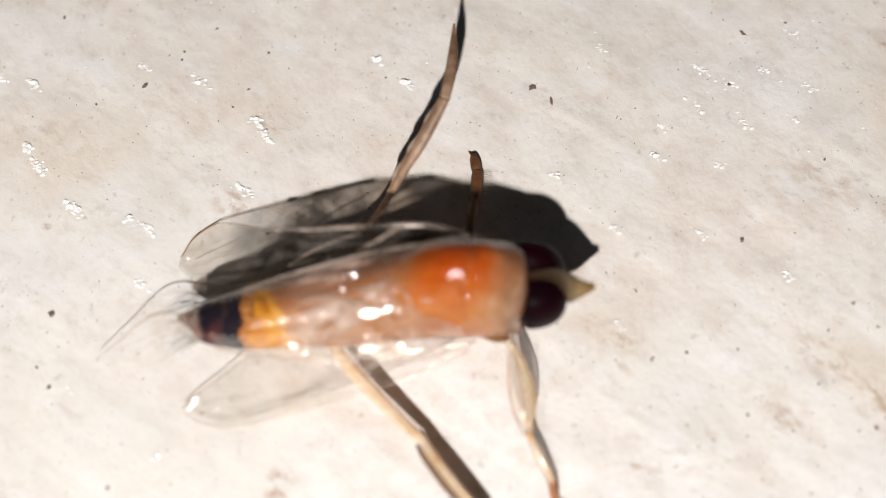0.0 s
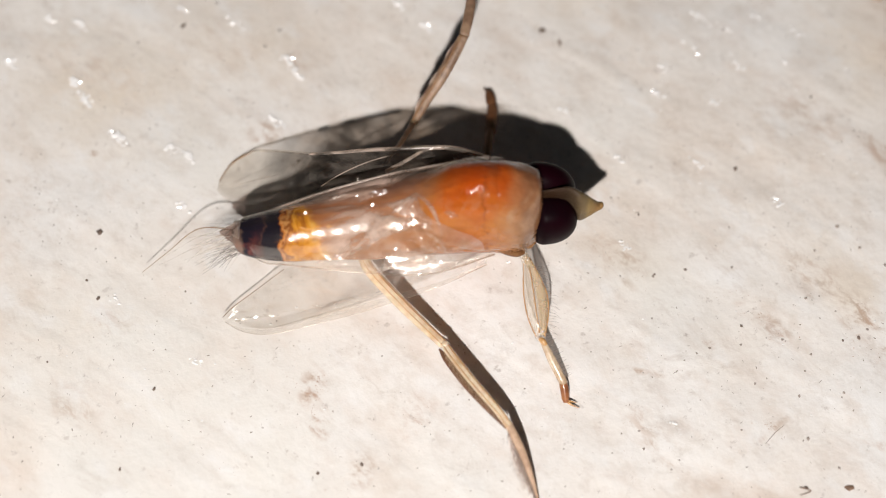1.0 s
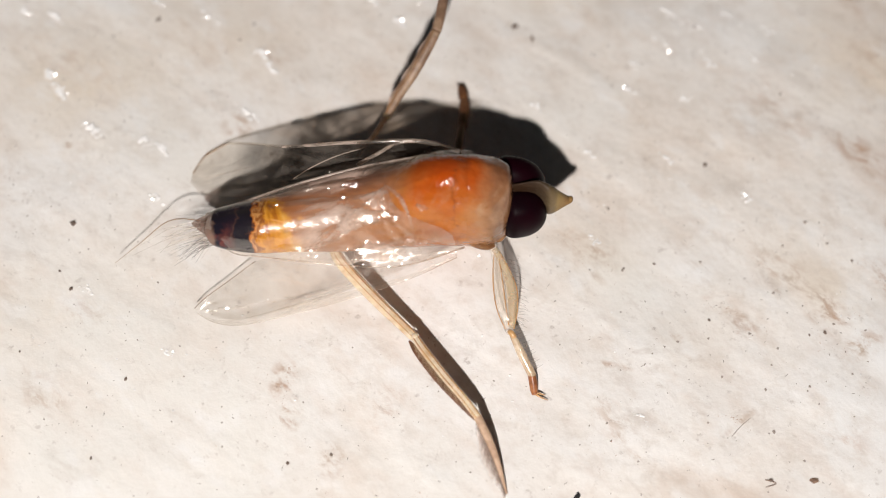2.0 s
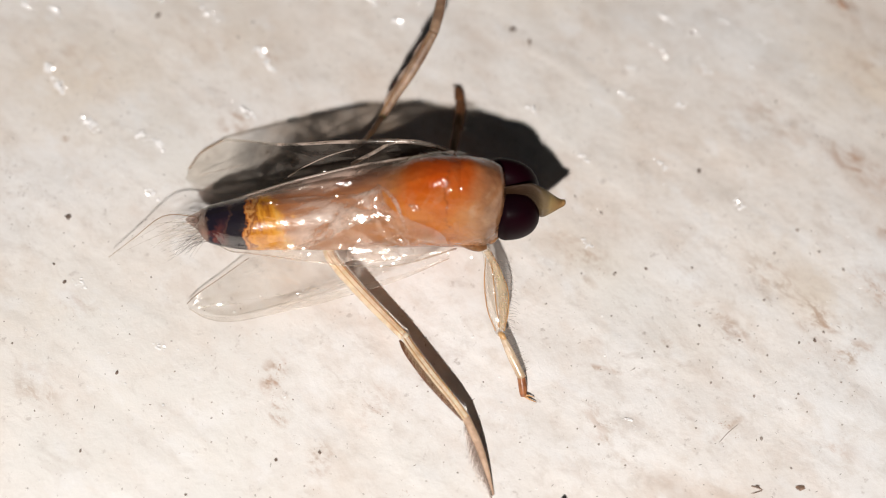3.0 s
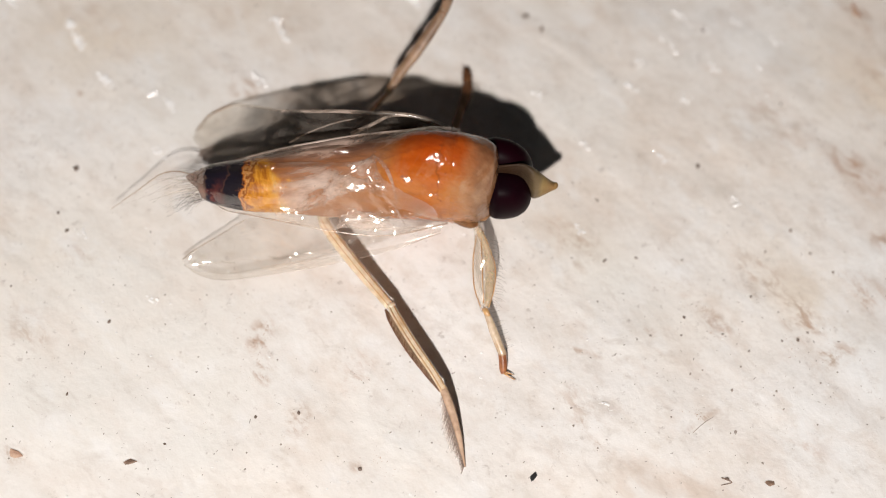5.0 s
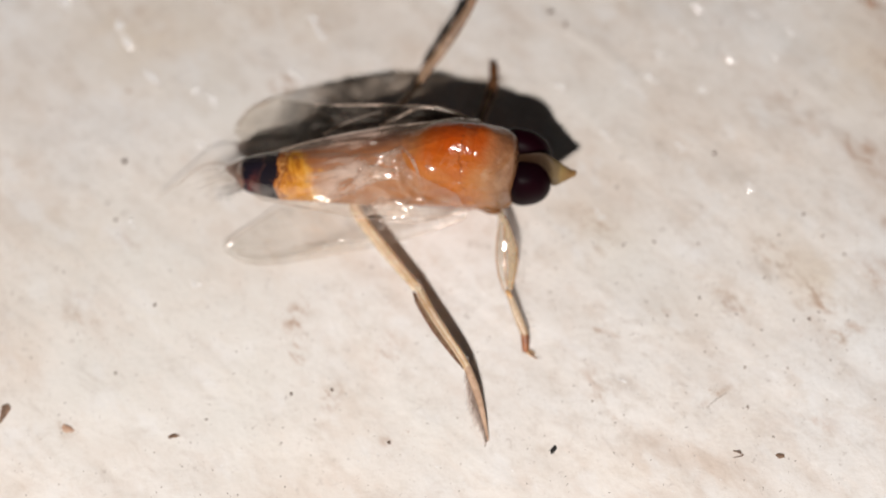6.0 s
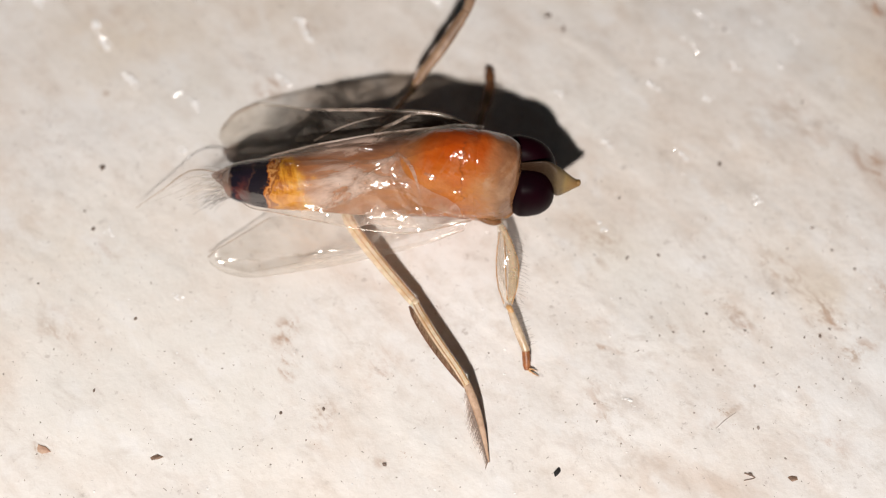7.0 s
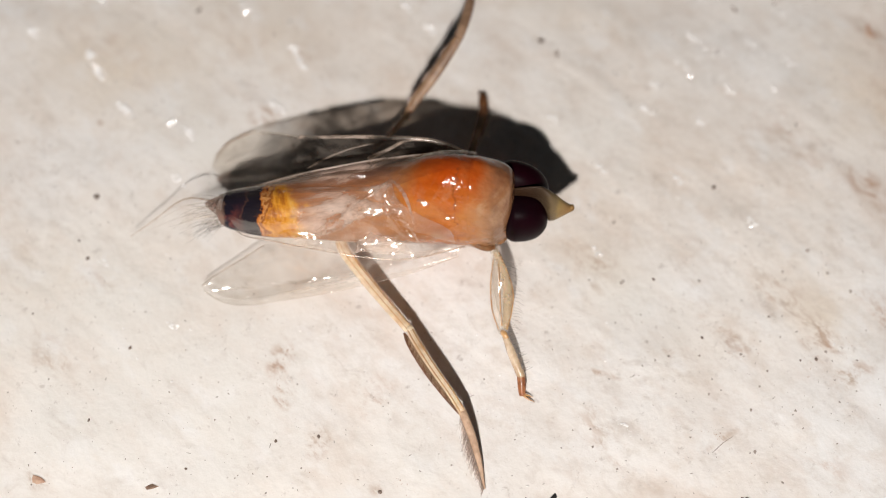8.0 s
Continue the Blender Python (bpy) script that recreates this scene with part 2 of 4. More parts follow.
def body_tone(nt, c):
    """Orange on the far side of the thorax, amber on its near side, a dull tan collar in front, pinkish brown behind a slanting border."""
    x, y = along_across(nt, c)
    wob, hind = hind_tone(nt, c, y)
    x = linear(nt, linear(nt, noise_tex(nt, c, 1000, 5, 0.65), 0.7, -0.35), 1.0, 0.0, x)
    y = linear(nt, linear(nt, noise_tex(nt, c, 1300, 4, 0.6), 0.6, -0.3), 1.0, 0.0, y)
    span = share(nt, x, -0.45, 2.35)
    deep = ramp(nt, span, (0.04, (0.34, 0.125, 0.035)), (0.16, (0.40, 0.085, 0.010)), (0.34, (0.36, 0.056, 0.004)), (0.56, (0.37, 0.070, 0.009)), (0.63, (0.34, 0.115, 0.040)), (0.70, (0.22, 0.095, 0.045)), (0.82, (0.17, 0.075, 0.036)))
    amber = ramp(nt, span, (0.10, (0.42, 0.165, 0.035)), (0.36, (0.42, 0.125, 0.014)), (0.50, (0.40, 0.145, 0.030)), (0.60, (0.33, 0.16, 0.070)), (0.68, (0.23, 0.120, 0.063)), (0.82, (0.22, 0.105, 0.050)))
    col = mixed(nt, ramp(nt, share(nt, y, -0.85, 0.15), (0.1, (0, 0, 0)), (0.6, (1, 1, 1))), amber, deep)
    blotch = noise_tex(nt, c, 1500, 5, 0.7)
    col = mixed(nt, ramp(nt, blotch, (0.52, (0, 0, 0)), (0.72, (0.4, 0.4, 0.4))), col, (0.44, 0.19, 0.065))
    pale = noise_tex(nt, turned(nt, c, -60, (0.45, 1.5, 1)), 1300, 4, 0.6, distortion=0.5)
    col = mixed(nt, mixed(nt, 1.0, ramp(nt, pale, (0.54, (0, 0, 0)), (0.68, (0.5, 0.5, 0.5))), ramp(nt, share(nt, y, -0.9, 0.1), (0.3, (1, 1, 1)), (0.8, (0.1, 0.1, 0.1))), "MULTIPLY"), col, (0.40, 0.255, 0.155))
    suture = mixed(nt, 1.0, ramp(nt, share(nt, linear(nt, wob, 0.22, 0.0, x), 0.60, 0.90), (0.40, (0, 0, 0)), (0.5, (0.75, 0.75, 0.75)), (0.6, (0, 0, 0))), ramp(nt, noise_tex(nt, c, 2200, 3, 0.6), (0.44, (0, 0, 0)), (0.54, (1, 1, 1))), "MULTIPLY")
    col = mixed(nt, suture, col, (0.20, 0.055, 0.015))
    col = mixed(nt, ramp(nt, share(nt, linear(nt, y, -0.6, 0.0, x), -0.8, -0.05), (0.1, (1, 1, 1)), (0.9, (0, 0, 0))), col, hind)
    fibre = noise_tex(nt, turned(nt, c, 12, (0.4, 2.2, 1.2)), 2600, 4, 0.65)
    col = mixed(nt, 0.5, col, ramp(nt, fibre, (0.3, (0.58, 0.45, 0.36)), (0.6, (1, 1, 1))), "MULTIPLY")
    return wob, col, fibre


def thorax_cuticle():
    m, nt, p, out = material("thorax_cuticle")
    c = object_coord(nt)
    wob, col, fibre = body_tone(nt, c)
    nt.links.new(col, p.inputs["Base Color"])
    p.inputs["Roughness"].default_value = 0.13
    p.inputs["Specular IOR Level"].default_value = 0.4
    p.inputs["Subsurface Weight"].default_value = 0.05
    p.inputs["Subsurface Radius"].default_value = (1.0, 0.4, 0.15)
    p.inputs["Subsurface Scale"].default_value = 0.00025
    bump(nt, fibre, 0.3, 0.00004, p, bump(nt, noise_tex(nt, turned(nt, c, 70, (0.7, 1.2, 1)), 900, 4, 0.55), 0.7, 0.0003, p))
    return m


def abdomen_cuticle():
    """Blue-black tip in segments with red flecks, ragged orange and golden bands, then pinkish brown above and amber below."""
    m, nt, p, out = material("abdomen_cuticle")
    c = object_coord(nt)
    x, y = along_across(nt, c)
    wob, tone, fibre = body_tone(nt, c)
    rag = linear(nt, noise_tex(nt, turned(nt, c, 82, (0.55, 1.8, 1)), 2000, 3, 0.6), 1.0, -0.5)
    xb = linear(nt, rag, 0.42, 0.0, linear(nt, wob, 0.55, 0.0, x))
    # the golden band reaches further forward on the near side
    slant = linear(nt, y, 0.72, 0.0, linear(nt, rag, 0.9, 0.0, linear(nt, wob, 1.7, 0.0, x)))
    gold = ramp(nt, noise_tex(nt, turned(nt, c, 75, (0.5, 1.7, 1)), 3000, 4, 0.65), (0.36, (0.36, 0.12, 0.012)), (0.48, (0.62, 0.27, 0.022)), (0.60, (0.70, 0.37, 0.055)), (0.70, (0.66, 0.45, 0.17)))
    weight = ramp(nt, share(nt, slant, -3.1, -1.9), (0.30, (1, 1, 1)), (0.42, (0.85, 0.85, 0.85)), (0.52, (0.35, 0.35, 0.35)), (0.66, (0, 0, 0)))
    col = mixed(nt, weight, tone, gold)
    bands = ramp(nt, share(nt, xb, -4.0, -2.0), (0.08, (0.20, 0.13, 0.10)), (0.13, (0.012, 0.010, 0.020)), (0.30, (0.016, 0.011, 0.022)), (0.315, (0.09, 0.045, 0.035)), (0.33, (0.012, 0.010, 0.019)),
                 (0.488, (0.012, 0.009, 0.016)), (0.503, (0.50, 0.15, 0.022)), (0.525, (0.62, 0.33, 0.11)), (0.540, (0.26, 0.085, 0.020)), (0.552, (0.30, 0.100, 0.020)), (0.572, (0.70, 0.30, 0.03)))
    col = mixed(nt, ramp(nt, share(nt, xb, -4.0, -2.0), (0.560, (1, 1, 1)), (0.590, (0, 0, 0))), col, bands)
    red = ramp(nt, noise_tex(nt, c, 2100, 3, 0.6), (0.55, (0, 0, 0)), (0.62, (0.35, 0.35, 0.35)))
    near_tip = ramp(nt, share(nt, xb, -4.0, -2.0), (0.10, (1, 1, 1)), (0.22, (1, 1, 1)), (0.30, (0.2, 0.2, 0.2)), (0.36, (0, 0, 0)))
    near_tip = mixed(nt, 1.0, near_tip, ramp(nt, share(nt, y, -0.5, 0.1), (0.2, (1, 1, 1)), (0.7, (0, 0, 0))), "MULTIPLY")
    col = mixed(nt, mixed(nt, 1.0, red, near_tip, "MULTIPLY"), col, (0.40, 0.10, 0.06))
    under = mixed(nt, 1.0, ramp(nt, share(nt, y, -0.6, 0.0), (0.1, (1, 1, 1)), (0.45, (0, 0, 0))), ramp(nt, noise_tex(nt, c, 1700, 3, 0.6), (0.54, (0, 0, 0)), (0.60, (0.7, 0.7, 0.7))), "MULTIPLY")
    under = mixed(nt, 1.0, under, ramp(nt, share(nt, xb, -4.0, -2.0), (0.45, (1, 1, 1)), (0.6, (0, 0, 0))), "MULTIPLY")
    col = mixed(nt, under, col, (0.36, 0.17, 0.13))
    nt.links.new(col, p.inputs["Base Color"])
    p.inputs["Roughness"].default_value = 0.22
    p.inputs["Specular IOR Level"].default_value = 0.2
    p.inputs["Subsurface Weight"].default_value = 0.05
    p.inputs["Subsurface Radius"].default_value = (1.0, 0.4, 0.15)
    p.inputs["Subsurface Scale"].default_value = 0.00025
    bump(nt, fibre, 0.5, 0.00008, p, bump(nt, rag, 0.3, 0.00008, p))
    return m


def beak_cuticle():
    """Dull greyish tan at the head, pale yellow at the tip."""
    m, nt, p, out = material("beak_cuticle")
    c = object_coord(nt)
    x, y = along_across(nt, c)
    x = linear(nt, noise_tex(nt, c, 1500, 4, 0.6), 0.35, 0.0, x)
    col = ramp(nt, share(nt, x, 1.9, 3.1), (0.2, (0.035, 0.018, 0.010)), (0.42, (0.040, 0.024, 0.015)), (0.62, (0.065, 0.044, 0.027)), (0.75, (0.16, 0.115, 0.06)), (0.82, (0.27, 0.185, 0.072)), (0.97, (0.25, 0.145, 0.055)))
    fine = noise_tex(nt, c, 4000, 4, 0.65)
    col = mixed(nt, 0.5, col, ramp(nt, fine, (0.3, (0.7, 0.68, 0.62)), (0.6, (1, 1, 1))), "MULTIPLY")
    nt.links.new(col, p.inputs["Base Color"])
    p.inputs["Roughness"].default_value = 0.4
    p.inputs["Specular IOR Level"].default_value = 0.1
    p.inputs["Alpha"].default_value = 0.93
    bump(nt, fine, 0.7, 0.00005, p)
    return m


def membrane(name, body, rough, wrinkle, tint=(0.95, 0.93, 0.90), colour=(0.80, 0.72, 0.62), thin=None, root=None, clear_front=False, grain=1500, relief=0.8, wet=1.0, flank=0.0):
    """A clear film: mostly see-through, a little milky, with a wet gloss on its wrinkles."""
    m, nt, p, out = material(name)
    c = object_coord(nt)
    nt.nodes.remove(p)
    clear = nt.nodes.new("ShaderNodeBsdfTransparent")
    clear.inputs[0].default_value = (*tint, 1)
    # uneven dark tint that paints shadow into the film, fading towards the tip
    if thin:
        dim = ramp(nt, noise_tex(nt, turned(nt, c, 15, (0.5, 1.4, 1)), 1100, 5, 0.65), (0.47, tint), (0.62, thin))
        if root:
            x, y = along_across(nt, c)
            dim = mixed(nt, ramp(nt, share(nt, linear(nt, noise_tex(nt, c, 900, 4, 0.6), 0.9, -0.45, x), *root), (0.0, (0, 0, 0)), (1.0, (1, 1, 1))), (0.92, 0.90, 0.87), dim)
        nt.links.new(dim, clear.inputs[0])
    haze = nt.nodes.new("ShaderNodeBsdfTranslucent")
    haze.inputs[0].default_value = (*colour, 1)
    skin = nt.nodes.new("ShaderNodeBsdfDiffuse")
    skin.inputs[0].default_value = (*colour, 1)
    both = nt.nodes.new("ShaderNodeMixShader")
    nt.links.new(haze.outputs[0], both.inputs[1])
    nt.links.new(skin.outputs[0], both.inputs[2])
    film = nt.nodes.new("ShaderNodeMixShader")
    milk = noise_tex(nt, turned(nt, c, -16, (0.42, 1.5, 1)), 900, 5, 0.62, distortion=0.5)
    haziness = ramp(nt, milk, (0.42, (body * 0.12,) * 3), (0.52, (body * 0.8,) * 3), (0.60, (body * 3.0,) * 3), (0.70, (body * 4.5,) * 3))
    if clear_front:
        x, y = along_across(nt, c)
        haziness = mixed(nt, 1.0, haziness, ramp(nt, share(nt, linear(nt, linear(nt, milk, 0.8, -0.4), 1.0, 0.0, x), -0.75, -0.05), (0.0, (1, 1, 1)), (1.0, (0.05, 0.05, 0.05))), "MULTIPLY")
        haziness = mixed(nt, 1.0, haziness, ramp(nt, share(nt, x, -2.5, -1.8), (0.0, (0.04, 0.04, 0.04)), (1.0, (1, 1, 1))), "MULTIPLY")
    if flank:
        x, y = along_across(nt, c)
        y = linear(nt, share(nt, x, -0.9, 0.3), 0.35, 0.0, y)
        low = mixed(nt, 1.0, ramp(nt, share(nt, linear(nt, milk, 0.5, -0.25, y), -1.0, -0.45), (0.0, (1, 1, 1)), (0.5, (0.8, 0.8, 0.8)), (1.0, (0, 0, 0))),
                    ramp(nt, milk, (0.40, (flank * 0.3,) * 3), (0.52, (flank,) * 3), (0.64, (flank * 2.0,) * 3)), "MULTIPLY")
        low = mixed(nt, 1.0, low, ramp(nt, share(nt, x, -2.4, -1.5), (0.0, (0.05, 0.05, 0.05)), (1.0, (1, 1, 1))), "MULTIPLY")
        haziness = mixed(nt, 1.0, haziness, low, "ADD")
    nt.links.new(haziness, film.inputs[0])
    nt.links.new(clear.outputs[0], film.inputs[1])
    nt.links.new(both.outputs[0], film.inputs[2])
    gloss = node(nt, "ShaderNodeBsdfGlossy", Roughness=rough)
    gloss.inputs[0].default_value = (1, 0.97, 0.93, 1)
    b = node(nt, "ShaderNodeBump", Strength=relief, Distance=wrinkle)
    nt.links.new(noise_tex(nt, turned(nt, c, 12, (0.55, 1.8, 1)), grain, 5, 0.6), b.inputs["Height"])
    nt.links.new(b.outputs[0], gloss.inputs["Normal"])
    edge = node(nt, "ShaderNodeLayerWeight", Blend=0.5)
    top = nt.nodes.new("ShaderNodeMixShader")
    nt.links.new(ramp(nt, edge.outputs["Facing"], (0.0, (0.045 * wet,) * 3), (0.6, (0.09 * wet,) * 3), (1.0, (0.5 * wet,) * 3)), top.inputs[0])
    nt.links.new(film.outputs[0], top.inputs[1])
    nt.links.new(gloss.outputs[0], top.inputs[2])
    nt.links.new(top.outputs[0], out.inputs["Surface"])
    return m


def glow(name, colour, strength):
    m, nt, p, out = material(name)
    p.inputs["Base Color"].default_value = (0.9, 0.9, 0.9, 1)
    p.inputs["Emission Color"].default_value = (*colour, 1)
    p.inputs["Emission Strength"].default_value = strength
    return m


PLASTER = plaster()
ORANGE = thorax_cuticle()
VERTEX = simple("head_cuticle", (0.42, 0.27, 0.16), 0.35, 0.3, 0.3)
ABDOMEN = abdomen_cuticle()
EYE = simple("eye_cuticle", (0.004, 0.002, 0.003), 0.42, 0.0, 0.0, (0.009, 0.0009, 0.0028), 600, 0.0, 0.03)
BEAK = beak_cuticle()
PALE = simple("pale_cuticle", (0.76, 0.60, 0.38), 0.3, 0.1, 0.4, (0.64, 0.45, 0.24), alpha=0.36)
LEG = simple("leg_cuticle", (0.80, 0.67, 0.50), 0.30, 0.15, 0.3, (0.62, 0.44, 0.27), 2600, alpha=0.95)
SHIN = simple("pale_shin_cuticle", (0.78, 0.62, 0.44), 0.2, 0.0, 0.6, (0.62, 0.42, 0.24), 2600, alpha=0.6)
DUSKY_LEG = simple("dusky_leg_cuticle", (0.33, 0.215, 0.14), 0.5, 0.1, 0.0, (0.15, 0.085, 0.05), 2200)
STRIPE = simple("leg_stripe", (0.34, 0.165, 0.06), 0.35, 0.2, 0.3)
BROWN = simple("brown_cuticle", (0.42, 0.17, 0.07), 0.35, 0.1, 0.2, (0.24, 0.085, 0.035), 3500, spec=0.3, alpha=0.9)
HAIR = membrane("hair", 0.25, 0.2, 0.00001, (0.95, 0.93, 0.91), (0.86, 0.80, 0.73))
GLASSY_LEG = simple("glassy_leg_cuticle", (0.84, 0.77, 0.66), 0.12, 0.0, 1.0, (0.74, 0.60, 0.44), 2600, alpha=0.3, relief=1.0)
FLAP = simple("flap_cuticle", (0.20, 0.09, 0.045), 0.4, second=(0.11, 0.05, 0.025), scale=3000, alpha=0.88)
OAR = simple("oar_cuticle", (0.52, 0.36, 0.25), 0.6, 0.0, 0.0, (0.34, 0.21, 0.135), 3000, 0.7, 0.3)
AMBER = simple("amber_cuticle", (0.62, 0.36, 0.15), 0.3, 0.0, 0.3, (0.46, 0.22, 0.08), 3500, alpha=0.9)
LOBE = simple("lobe_cuticle", (0.55, 0.42, 0.35), 0.3, 0.1, 0.3, (0.38, 0.27, 0.21), alpha=0.8)
PALE_FRINGE = simple("pale_fringe_hair", (0.70, 0.57, 0.47), 0.5, relief=0.0, alpha=0.33)
SOFT_FRINGE = simple("soft_fringe_hair", (0.70, 0.52, 0.42), 0.6, relief=0.0, alpha=0.2)
FRINGE = simple("fringe_hair", (0.36, 0.24, 0.15), 0.4, relief=0.0)
SHADOW_HAIR = simple("shadow_hair", (0.26, 0.23, 0.22), 0.5, relief=0.0, alpha=0.5)
FINE = simple("fine_grit", (0.34, 0.285, 0.25), 0.7, second=(0.20, 0.165, 0.14), scale=2000)
WING = membrane("wing_membrane", 0.10, 0.14, 0.00009, (0.968, 0.962, 0.95), (0.88, 0.85, 0.80), wet=1.0)
# near-black film tint paints in the shadow beneath and deepens the cast one
FAR_WING = membrane("shade_tinted_wing_membrane", 0.045, 0.12, 0.00008, (0.08, 0.07, 0.06), (0.70, 0.62, 0.54), (0.46, 0.41, 0.36), (-3.2, -1.9))
COVER = membrane("cover_membrane", 0.26, 0.12, 0.00008, colour=(0.66, 0.48, 0.38), clear_front=True)
NEAR_COVER = membrane("near_cover_membrane", 0.26, 0.15, 0.00006, colour=(0.87, 0.74, 0.64), clear_front=True, grain=2300, relief=0.5, flank=0.62, wet=1.9)
STRIP = membrane("doubled_film", 0.13, 0.12, 0.00004, colour=(0.86, 0.74, 0.65), grain=2600, relief=0.5)
EDGE_BAND = membrane("edge_band", 0.55, 0.3, 0.00003, colour=(0.74, 0.62, 0.54), wet=0.4)
FAR_FOLD = membrane("far_fold_film", 0.34, 0.2, 0.00006, colour=(0.64, 0.49, 0.41), wet=0.6)
HEM = membrane("wing_hem", 0.15, 0.2, 0.00005, (0.96, 0.95, 0.93), (0.84, 0.76, 0.68), wet=0.7)
# glossy film for patches added at the torch's mirror angle
GLINT = membrane("glint_film", 0.05, 0.10, 0.00002, grain=3200, relief=0.35, wet=1.4)
PINK = simple("pinkish_flake", (0.58, 0.41, 0.30), 0.6, second=(0.46, 0.27, 0.19), scale=5000)
COXA = simple("hip_cuticle", (0.26, 0.13, 0.055), 0.2, 0.1, 0.3, (0.12, 0.05, 0.02), 3500, relief=0.8, spec=0.3)
# leg brown darkened to carry the body's shade
SHADED_BROWN = simple("shaded_brown_cuticle", (0.22, 0.095, 0.04), 0.5, second=(0.09, 0.04, 0.02), spec=0.1)
FILM_EDGE = membrane("film_edge", 0.42, 0.2, 0.00003, colour=(0.66, 0.55, 0.47))
CAP = membrane("tail_cap_membrane", 0.42, 0.2, 0.0001, (0.80, 0.72, 0.68), (0.30, 0.20, 0.165))
SHRED = simple("faint_shred", (0.48, 0.36, 0.28), 0.6, alpha=0.6)
SOOT = simple("soot_black", (0.018, 0.017, 0.017), 0.6)
GRIT = simple("grit", (0.24, 0.18, 0.145), 0.6, second=(0.10, 0.07, 0.055), scale=3.0)
PALE_GRIT = simple("pale_grit", (0.46, 0.40, 0.36), 0.7, second=(0.34, 0.28, 0.24), scale=4000, alpha=0.85)
CRUMB = simple("tan_crumb", (0.52, 0.37, 0.27), 0.7, second=(0.36, 0.22, 0.15), scale=3000)
DEBRIS = simple("debris", (0.30, 0.19, 0.13), 0.6, second=(0.13, 0.085, 0.06), scale=6000)
FLAKE = simple("clear_flake", (0.82, 0.815, 0.81), 0.15, 0.0, 0.0, (0.76, 0.75, 0.74), spec=0.6)
BLACK = simple("black_plastic", (0.02, 0.02, 0.02), 0.4)
TORCH = glow("torch_glow", (1.0, 0.938, 0.893), 6260.0)


# ---- building helpers; shapes are in millimetres ----
def part(name, bm, mat, parent=None, label="", smooth=True):
    bmesh.ops.recalc_face_normals(bm, faces=bm.faces)
    for v in bm.verts:
        v.co *= MM
    for f in bm.faces:
        f.smooth = smooth
    me = bpy.data.meshes.new(name)
    bm.to_mesh(me)
    bm.free()
    me.materials.append(mat)
    ob = new(name, me)
    if parent is not None:
        ob.parent = parent
    if label:
        ob["label"] = label
    return ob


def rings(bm, loops, closed_ends=True):
    """Skins a row of vertex loops."""
    vs = [[bm.verts.new(p) for p in loop] for loop in loops]
    n = len(vs[0])
    for a, b in zip(vs, vs[1:]):
        for i in range(n):
            bm.faces.new((a[i], a[(i + 1) % n], b[(i + 1) % n], b[i]))
    if closed_ends:
        bm.faces.new(vs[0])
        bm.faces.new(vs[-1])
    return vs


def smooth_curve(keys, n):
    """n + 1 rows through the rows of keys, by Catmull-Rom."""
    k = np.array(keys, float)
    k = np.vstack([2 * k[0] - k[1], k, 2 * k[-1] - k[-2]])
    out = []
    for s in np.linspace(0, len(keys) - 1, n + 1):
        i = min(int(s), len(keys) - 2)
        u = s - i
        a, b, c, e = k[i:i + 4]
        out.append(0.5 * (2 * b + (c - a) * u + (2 * a - 5 * b + 4 * c - e) * u * u + (3 * b - a - 3 * c + e) * u ** 3))
    return out


def tube(bm, keys, steps=16, sides=10, flat=1.0, side=(0, 0, 1)):
    """keys: x, y, z, radius. flat: thickness along side, as a share of the radius."""
    rows = smooth_curve(keys, steps)
    loops = []
    for i, r in enumerate(rows):
        a, b = rows[max(i - 1, 0)], rows[min(i + 1, len(rows) - 1)]
        d = Vector(b[:3] - a[:3]).normalized()
        u = d.cross(Vector(side)).normalized()
        w = u.cross(d).normalized()
        rad = max(float(r[3]), 0.002)
        loops.append([Vector(r[:3]) + rad * (math.cos(t) * u + flat * math.sin(t) * w)
                      for t in (2 * math.pi * j / sides for j in range(sides))])
    rings(bm, loops)


def trunk(bm, keys, steps=24, sides=28):
    """A body along x. keys: x, y, z, half width, half height."""
    loops = []
    for x, y, z, b, a in smooth_curve(keys, steps):
        loops.append([(x, y + max(b, 0.01) * math.cos(t), z + max(a, 0.01) * math.sin(t))
                      for t in (2 * math.pi * j / sides for j in range(sides))])
    rings(bm, loops)


# ---- the surface ----
def floor_height(x, y):
    return 0.02 * (noise.noise(Vector((x * 0.9, y * 0.9, 0))) + 0.5 * noise.noise(Vector((x * 2.3, y * 2.3, 3)))) - 0.03


def build_floor():
    bm = bmesh.new()
    xs = [-200, -60, -25] + list(np.linspace(-14, 14, 113)) + [25, 60, 200]
    ys = [-200, -60, -20] + list(np.linspace(-10, 12, 89)) + [24, 60, 200]
    grid = []
    for y in ys:
        row = []
        for x in xs:
            row.append(bm.verts.new((x, y, floor_height(x, y))))
        grid.append(row)
    for a, b in zip(grid, grid[1:]):
        for i in range(len(xs) - 1):
            bm.faces.new((a[i], a[i + 1], b[i + 1], b[i]))
    edge = [e for e in bm.edges if e.is_boundary]
    made = bmesh.ops.extrude_edge_only(bm, edges=edge)
    low = [v for v in made["geom"] if isinstance(v, bmesh.types.BMVert)]
    for v in low:
        v.co.z = -10
    floor = part("floor", bm, PLASTER)
    tagged(floor, "off-white rough plaster surface with tan stains", "surface", kind="structure")
    return floor


build_floor()


